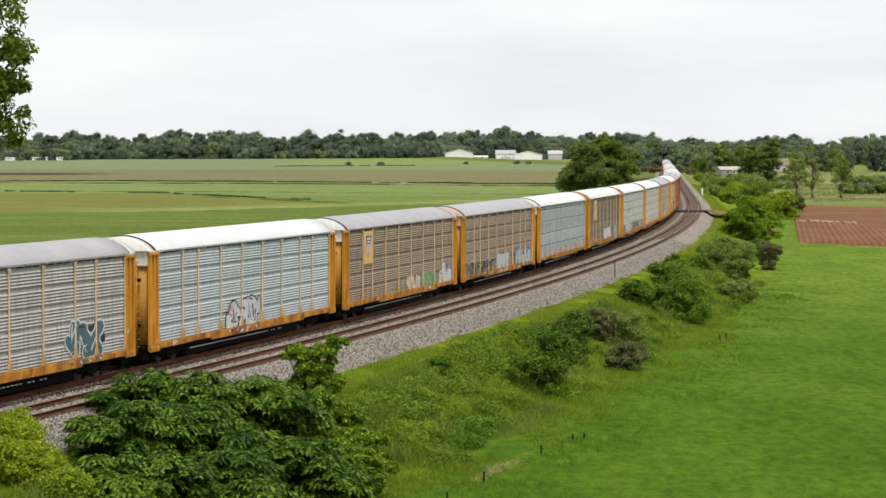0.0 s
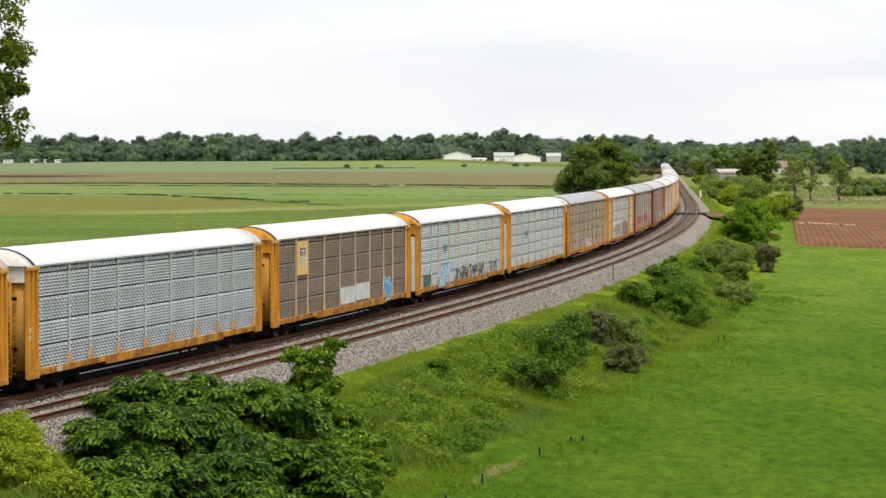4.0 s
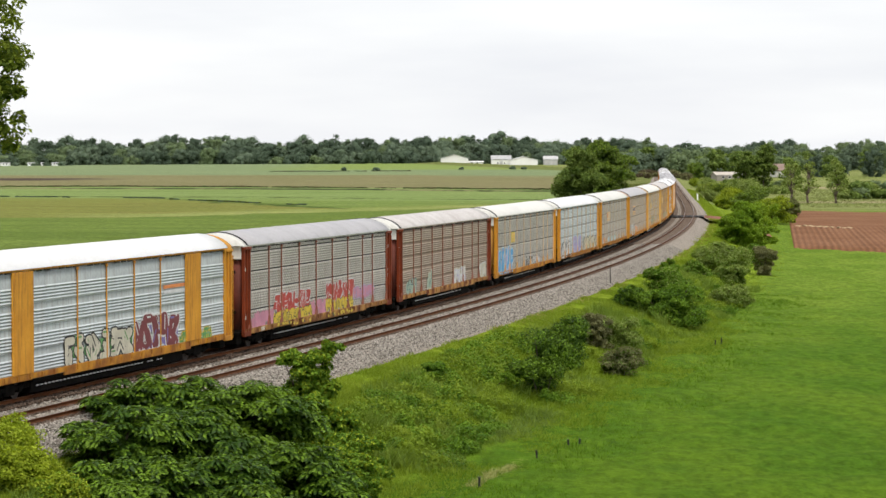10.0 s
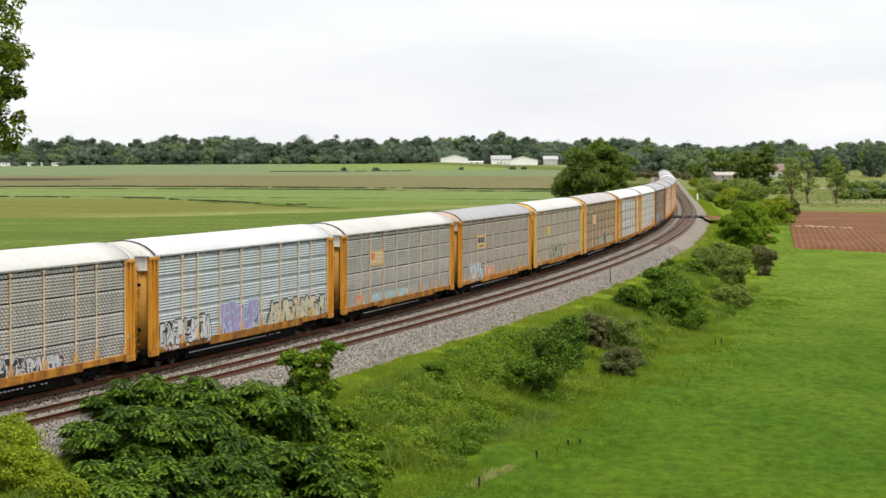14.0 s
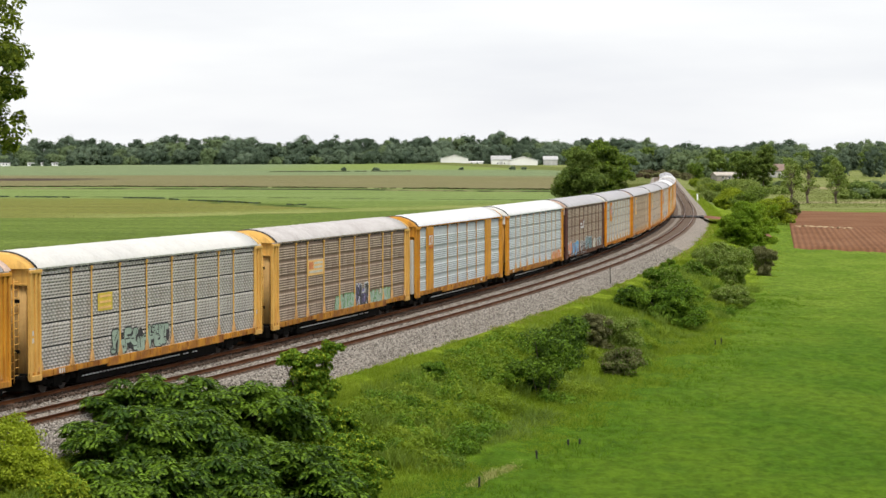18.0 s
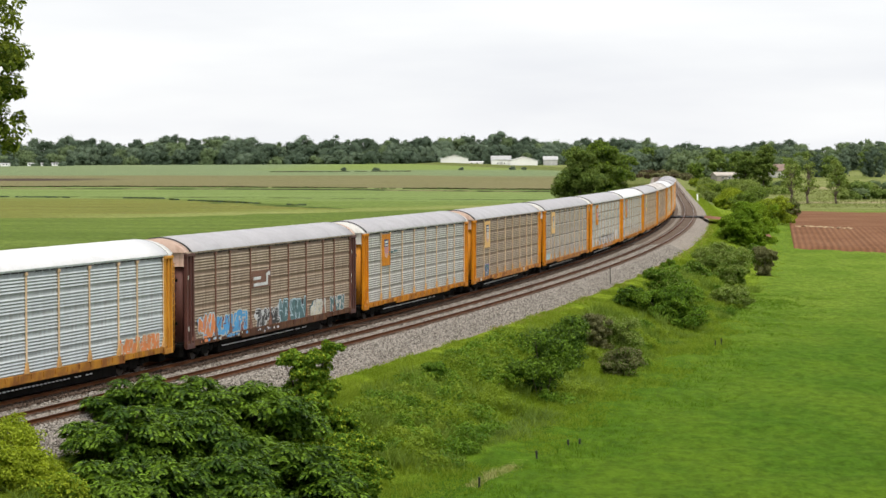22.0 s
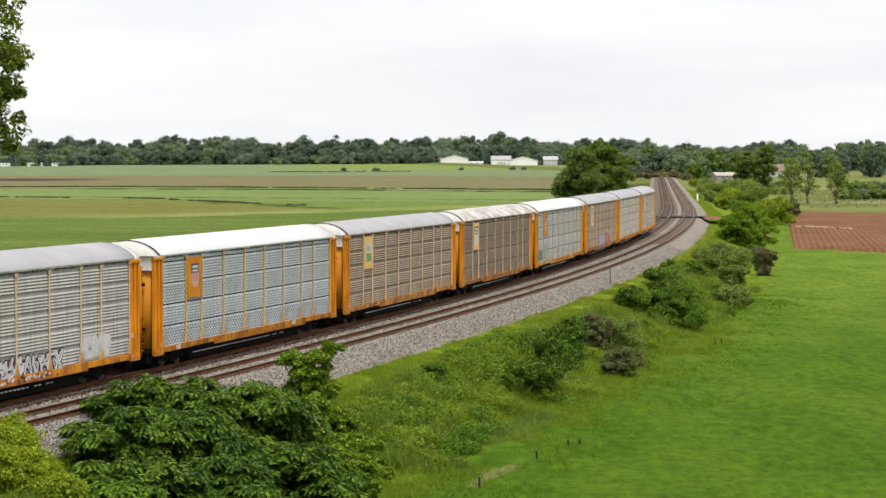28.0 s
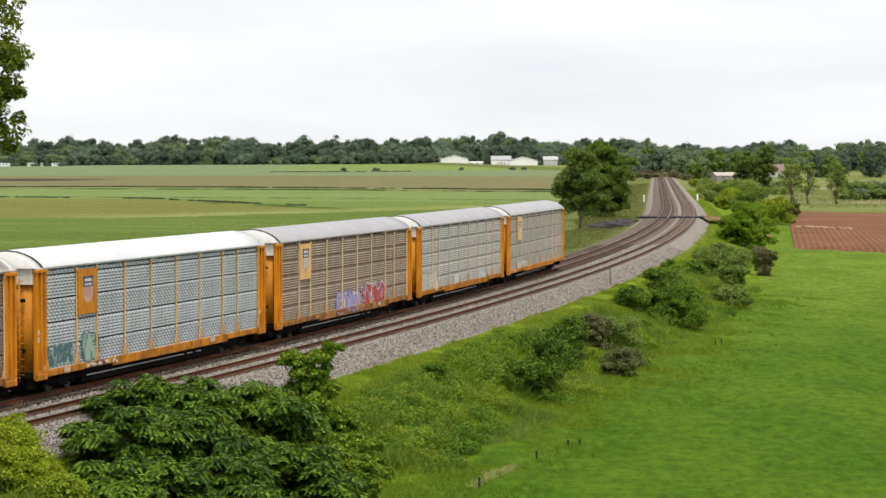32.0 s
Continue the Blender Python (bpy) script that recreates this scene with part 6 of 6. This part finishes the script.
# the near tree whose branches hang into view
tree(-13.22, 45.0, 9.8, 9.0, 17.2, 0.12, [F_NEARTREE], 188, "tall broad-leaved tree close to the viewpoint", n=800, per=95, lump=0.29, base=0.89, trunk=0.32, peak=0.88)

# woods along the horizon
CORE_V, CORE_F = [], []
for k in range(3):
    for q in range(7):
        a, e = q * math.tau / 7 + k * 0.45, (-0.75, 0.15, 0.95)[k]
        CORE_V.append((math.cos(a) * math.cos(e), math.sin(a) * math.cos(e), math.sin(e)))
CORE_V.append((0, 0, 1.0))
for k in range(2):
    for q in range(7):
        CORE_F.append((k * 7 + q, k * 7 + (q + 1) % 7, k * 7 + 7 + (q + 1) % 7, k * 7 + 7 + q))
for q in range(0, 7):
    CORE_F.append((14 + q, 14 + (q + 1) % 7, 21, 21))
CORE_V, CORE_T = np.array(CORE_V), np.array([t for f in CORE_F for t in ((f[0], f[1], f[2]), (f[0], f[2], f[3])) if len(set(t)) == 3])


def woods(name, spots, mats, seed, label, leaf=1.15, per=0, few=0):
    """Many trees as one stand: crowns of leafy clumps round a thick inner growth."""
    rng = np.random.default_rng(seed)
    V, F, S, o = [], [], [], 0
    for x, y, w, h in spots:
        c, r = clumps(rng, w, w, h, few or int(20 + h * 1.1), 0.0, w * 0.24)
        p, out = crown_points(rng, c, r, per or (76 if leaf > 1.1 else 50 if leaf > 0.3 else 44), 0.22 if leaf > 0.5 else 0.45)
        base = np.array([x, y, on_ground(x, y)])
        v, f = leaves(p + base, out, leaf * rng.uniform(0.6, 1.3, len(p)), 0.7, rng=rng)
        slot = int(rng.integers(0, len(mats)))
        tri = np.concatenate([f[:, [0, 1, 2]], f[:, [0, 2, 3]]])
        core = (c[:, None] + CORE_V[None] * (r[:, None, None] * rng.uniform(0.35, 0.75, (len(c), len(CORE_V), 1))) * np.array([1, 1, 0.75])).reshape(-1, 3) + base
        if leaf < 0.5:
            core = core[:0]
        else:
            tri = np.concatenate([tri, (np.arange(len(c))[:, None, None] * len(CORE_V) + CORE_T[None]).reshape(-1, 3) + len(v)])
        V += [v, core]
        F.append(tri + o)
        S.append(np.full(len(tri), slot))
        o += len(v) + len(core)
    return tagged(new(name, quads_mesh(name, np.concatenate(V), np.concatenate(F), mats, np.concatenate(S))), label, "woods", kind="stuff")


wr = np.random.default_rng(70)
spots = []
for row in range(4):
    x = -480.0
    while x < 330:
        y = 2050 + row * 40 + wr.uniform(-15, 15) - 0.12 * x
        spots.append((x, y, wr.uniform(13, 25), ((9, 15, 20, 23)[row] + wr.uniform(-3, 4) + 4 * math.sin(x * 0.035) * math.sin(x * 0.011 + 1)) * (0.78 if x > 190 else 1.0)))
        x += wr.uniform(8, 17)
spots += [(-371, 1996, 7, 2.6), (-354, 1998, 6, 2.2), (-344, 1996, 6, 2.4), (-330, 1998, 8, 3.0), (-388, 1996, 6, 2.2), (-368, 2030, 13, 10), (-345, 2035, 12, 9), (-330, 2030, 11, 8), (-352, 2030, 9, 6)]
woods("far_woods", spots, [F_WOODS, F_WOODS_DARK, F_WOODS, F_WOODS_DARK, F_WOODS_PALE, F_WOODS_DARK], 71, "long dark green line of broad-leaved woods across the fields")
spots = []
for row in range(3):
    x = 130.0
    while x < 420:
        y = 1500 + row * 60 + wr.uniform(-40, 40)
        spots.append((x, y, wr.uniform(9, 17), wr.uniform(8, 12) + 2.5 * math.sin(x * 0.05) + row * 1.5 + 5.0 * min(1.0, max(0.0, (x / y - 0.165) / 0.025))))
        x += wr.uniform(6, 12)
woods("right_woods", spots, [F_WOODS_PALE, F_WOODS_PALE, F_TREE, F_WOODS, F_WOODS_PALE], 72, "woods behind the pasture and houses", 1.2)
spots = []
for row in range(2):
    x = 85.0
    while x < 160:
        y = 1180 + row * 50 + wr.uniform(-20, 20)
        spots.append((x, y, wr.uniform(9, 14), wr.uniform(9, 14)))
        x += wr.uniform(5, 9)
woods("lineside_woods", spots, [F_TREE, F_WOODS, F_WOODS_PALE], 73, "dark woods where the line enters the trees", 1.1)
spots = [(wr.uniform(190, 215), wr.uniform(1180, 1250), wr.uniform(9, 12), wr.uniform(8, 11)) for i in range(5)] + [(225, 1200, 11.5, 15.0), (222, 1207, 9.0, 13.0)]
woods("pasture_woods", spots, [F_WOODS_DARK, F_TREE], 74, "tree group at the far side of the pasture", 0.9)
spots = [(118 + i * 3.1, 684 + wr.uniform(-3, 3), wr.uniform(4, 6), wr.uniform(2.2, 3.2)) for i in range(14)] + [(wr.uniform(96, 118), wr.uniform(760, 900), wr.uniform(5, 9), wr.uniform(1.6, 3.4)) for i in range(26)] + \
        [(wr.uniform(126, 175), wr.uniform(820, 960), wr.uniform(5, 9), wr.uniform(1.6, 3.0)) for i in range(18)]
woods("pasture_scrub", spots, [F_PALE, F_TREE, F_WOODS_PALE], 75, "hedge and rough scrub in the pasture", 0.6)
PT = "tall dark green tree behind the scrub"
tree(118.5, 900, 12.0, 11.0, 16.0, 0.75, [F_TREE], 62, PT, heads=24, per=40, lump=2.1, base=0.08, group="tall trees behind the scrub")
tree(126.0, 905, 11.0, 10.0, 18.5, 0.75, [F_TREE], 63, PT, heads=24, per=40, lump=2.0, base=0.08, group="tall trees behind the scrub")
tree(126.0, 1150, 9.0, 8.5, 8.0, 0.75, [F_TREE, F_ROUND], 64, "rounded green tree behind the scrub", n=60, per=80, lump=1.6, base=0.05, group="tall trees behind the scrub")

rw = np.random.default_rng(76)
spots = []
for i in range(150):
    wx, wy, _ = line(rw.uniform(-36, 110), rw.uniform(10.5, 16.5))
    spots.append((float(wx), float(wy), rw.uniform(0.8, 2.4), rw.uniform(0.3, 0.8)))
woods("bank_weeds", spots, [F_SHRUB, F_GRASS, F_GRASS, F_SHRUB, F_GRASS], 77, "weeds and low brambles scattered over the bank", 0.125)
spots = []
for i in range(190):
    wy = rw.uniform(94, 136)
    spots.append((float(rw.uniform(-3.9 + (wy - 100) * 0.21, -0.3 + (wy - 100) * 0.14)), wy, rw.uniform(0.8, 2.3), rw.uniform(0.35, 0.95)))
woods("bank_brambles", spots, [F_SHRUB, F_BRAMBLE, F_BRAMBLE, F_GRASS], 80, "dense yellowish green brambles mounded over the bank", 0.13, 40, 9)


rw = np.random.default_rng(78)
spots = []
for i in range(44):
    wx, wy, _ = line(rw.uniform(960, 1060), rw.uniform(-10, 14))
    spots.append((float(wx), float(wy), rw.uniform(2.5, 6), rw.uniform(1.2, 2.8)))
woods("brown_underbrush", spots, [F_DRY, F_DITCH_DRY], 79, "brown leafless underbrush where the line meets the woods", 0.6)

# ---- weeds along the field ditches ----


def ditch_weeds(seed, way, step, tall, gap, mats, label):
    """A broken row of weeds along a bent line on the plan."""
    rng = np.random.default_rng(seed)
    spots = []
    for (ax, ay), (bx, by) in zip(way, way[1:]):
        ln = math.hypot(bx - ax, by - ay)
        for q in np.arange(0, ln, step):
            x, y = ax + (bx - ax) * q / ln, ay + (by - ay) * q / ln
            thick = 0.5 + noise.noise(Vector((x * 0.045, y * 0.045, seed))) + 0.35 * noise.noise(Vector((x * 0.3, y * 0.3, seed)))
            if thick > gap:
                spots.append((x, y + rng.uniform(-2, 2), step * rng.uniform(1.2, 2.0), tall * min(1.3, 0.3 + thick * 0.9) * rng.uniform(0.7, 1.1)))
    return woods("ditch_weeds", spots, mats, seed, label, 0.34, 16, 7)


ditch_weeds(5, ((-190, 838), (-120, 842), (-78, 829), (-44, 813), (0, 808), (38, 798)), 0.8, 0.46, 0.2, [F_DITCH, F_DITCH, F_DITCH_DRY], "dark weeds along the ditch between the fields")
ditch_weeds(6, ((-125, 652), (-98, 640), (-76, 630)), 0.9, 0.24, 0.35, [F_WOODS_DARK], "low weeds along a shallow field drain")
ditch_weeds(7, ((-73, 617), (-48, 575), (-33, 551)), 0.7, 0.3, 0.15, [F_DITCH, F_WOODS_DARK], "dark weeds along the slanting ditch")
ditch_weeds(8, ((-124, 1388), (-76, 1386), (-20, 1390)), 1.4, 0.5, 0.28, [F_DITCH_DRY, F_DITCH], "brown weeds along a far field edge")
woods("field_bushes", [(-62.0, 1440, 3.4, 2.0), (-41.5, 1425, 4.6, 2.0), (12, 1470, 3.0, 1.6), (45, 1480, 4.0, 2.0), (52, 1478, 3.4, 1.7)], [F_WOODS], 9, "small lone bushes in the far field", 0.6)


# ---- farm buildings ----
def gable_house(name, x, y, w, l, eave, ridge, turn, wall, roof, label, windows=0, doors=0):
    root = tagged(new(name), label, "building")
    root.empty_display_size = 0.5
    root.matrix_basis = pose(x, y, on_ground(x, y), 0, 0, turn)
    bm = bmesh.new()
    prof = [(-l / 2, 0), (l / 2, 0), (l / 2, eave), (0, ridge), (-l / 2, eave)]
    a = [bm.verts.new((-w / 2, q, z)) for q, z in prof]
    b = [bm.verts.new((w / 2, q, z)) for q, z in prof]
    bm.faces.new(a[::-1])
    bm.faces.new(b)
    for i in range(len(prof)):
        k = (i + 1) % len(prof)
        bm.faces.new((a[i], a[k], b[k], b[i]))
    part("wall", bm_mesh("wall", bm, wall), root)
    bm = bmesh.new()
    over = [(q * 1.06, z + 0.12) for q, z in prof[2:]]
    n = len(over)
    vs = [[bm.verts.new((sx * (w / 2 + 0.5), q, z + up)) for q, z in over] for sx in (-1, 1) for up in (0, 0.2)]
    for i in range(n - 1):
        bm.faces.new((vs[1][i], vs[1][i + 1], vs[3][i + 1], vs[3][i]))
        bm.faces.new((vs[0][i + 1], vs[0][i], vs[2][i], vs[2][i + 1]))
        bm.faces.new((vs[0][i], vs[0][i + 1], vs[1][i + 1], vs[1][i]))
        bm.faces.new((vs[2][i + 1], vs[2][i], vs[3][i], vs[3][i + 1]))
    part("roof", bm_mesh("roof", bm, roof), root)
    for i in range(windows):
        q = -w / 2 + w * (i + 1) / (windows + 1)
        win = part("window", bm_mesh("window", box(bmesh.new(), q - 0.7, q + 0.7, -l / 2 - 0.08, -l / 2 + 0.05, 1.0, 2.3), M_WHITE), root)
        part("pane", bm_mesh("pane", box(bmesh.new(), q - 0.58, q + 0.58, -l / 2 - 0.10, -l / 2, 1.12, 2.18), M_DARKGLASS), win)
    for i in range(doors):
        q = -w / 2 + w * (i + 0.5) / doors
        part("door", bm_mesh("door", box(bmesh.new(), q - 1.4, q + 1.4, -l / 2 - 0.09, -l / 2 + 0.05, 0, 3.2), M_GREYROOF), root)
    return root


gable_house("farm_shed", 10.0, 2005, 18, 24, 4.2, 7.6, 90, M_WHITE, M_WHITE, "large white metal farm shed with a low gabled roof", 0, 1)
gable_house("farm_annex", 27.5, 2008, 15, 9, 2.2, 3.2, 0, M_WHITE, M_WHITE, "low white annex beside the farm shed", 2)
gable_house("farm_barn", 50.5, 2004, 17, 14, 4.6, 8.0, 0, M_WHITE, M_GREYROOF, "white barn with a grey metal roof", 2, 1)
gable_house("farm_shed", 70.0, 2002, 18, 24, 4.0, 7.4, 90, M_WHITE, M_WHITE, "white metal farm shed with a low gabled roof", 0, 1)
gable_house("grey_barn", 93.5, 2003, 12, 10, 4.6, 7.6, 0, M_GREYROOF, M_GREYROOF, "weathered grey barn beside the white sheds", 0, 1)
for x, y, w in ((-382, 2010, 8), (-360, 2012, 5.5), (-349, 2012, 4), (-338, 2010, 6.5)):
    gable_house("trailer_home", x, y, w, 4, 1.9, 2.5, 0, M_WHITE, M_GREYROOF, "small white trailer home before the far woods", 2)
gable_house("lineside_house", 138, 1120, 13, 9, 2.4, 4.0, 12, plain("dull_house_wall", (0.30, 0.27, 0.24), (0.36, 0.33, 0.30), 0.3, 5, 0.8), plain("pale_tan_roof", (0.52, 0.47, 0.41), (0.44, 0.39, 0.34), 0.4, 5, 0.8), "low house with a pale tan roof behind the scrub", 3)
gable_house("farmhouse", 172.5, 1190, 13, 11, 3.2, 6.6, -25, M_WALL, M_SHINGLE, "farmhouse with a brown shingle roof behind trees", 3, 1)

# ---- grass ----
grass_field("bank_grass", -40, 75, 9.3, 19.5, 46000, 0.36, F_GRASS, 81, "tall rough grass on the bank", 6, fade=1.9)
grass_field("bank_grass", 75, 290, 8.6, 18.0, 9000, 0.34, F_GRASS, 82, "rough grass along the bank farther off", 5, fade=1.9)
F_WEED = foliage("soft_bank_weed_blade", (0.135, 0.215, 0.030), (0.225, 0.310, 0.060), 0.5, 0.2, 0.3)
grass_field("bank_weed_tufts", -40, 120, 9.8, 17.0, 15000, 0.85, F_WEED, 93, "tall soft weeds in patches on the bank", 7, patch=0.12)
grass_field("verge_grass", -40, 130, 6.75, 9.8, 24000, 0.19, F_GRASS, 83, "short bright grass along the ballast", 6, fade=0.7)
grass_field("verge_grass", 130, 620, 6.8, 10.5, 9000, 0.34, F_GRASS, 88, "bright grass along the ballast farther off", 5, fade=0.7)
grass_field("meadow_edge_grass", -40, 110, 15.5, 24, 9000, 0.22, F_MEADOW, 84, "fresh green grass at the meadow edge", 5, fade=1.6)
grass_field("dry_fence_grass", -15.5, -7.5, 18.6, 19.1, 260, 0.24, foliage("dry_grass_blade", (0.30, 0.31, 0.10), (0.42, 0.42, 0.17), 0.3, 0.3), 86, "pale dry grass along the old fence", 6)
grass_field("pale_tall_grass", -12, 8, 15.2, 17.6, 900, 0.40, foliage("grey_green_grass_blade", (0.13, 0.20, 0.035), (0.19, 0.265, 0.06), 0.3, 0.25), 87, "pale grey-green tall grass at the foot of the bank", 6)
F_ROUGH = foliage("rough_dry_grass_blade", (0.11, 0.15, 0.035), (0.19, 0.20, 0.07), 0.3, 0.35)
grass_field("field_edge_grass", 100, 300, -14.0, -4.8, 5000, 0.5, F_ROUGH, 85, "rough grass between the line and the field", 5)
grass_field("field_edge_grass", 270, 800, -16.0, -4.8, 7000, 0.75, F_ROUGH, 89, "rough yellowish grass between the line and the far field", 5)

grass_field("pasture_grass", 470, 760, 36, 115, 12000, 0.42, F_ROUGH, 94, "rough pale pasture grass beyond the ploughed field", 5)
grass_field("dry_verge_grass", 30, 330, 6.7, 8.6, 2600, 0.22, foliage("straw_coloured_grass_blade", (0.30, 0.24, 0.08), (0.40, 0.33, 0.13), 0.3, 0.25), 90, "dry straw-coloured grass along the ballast", 5, fade=1.2)

# ---- the tracks, with their sleepers ----
track(0.0, "far running track carrying the train", -40, False)
track(SPACING, "near running track, rusty and empty, on wooden sleepers", -40, True)

motions()
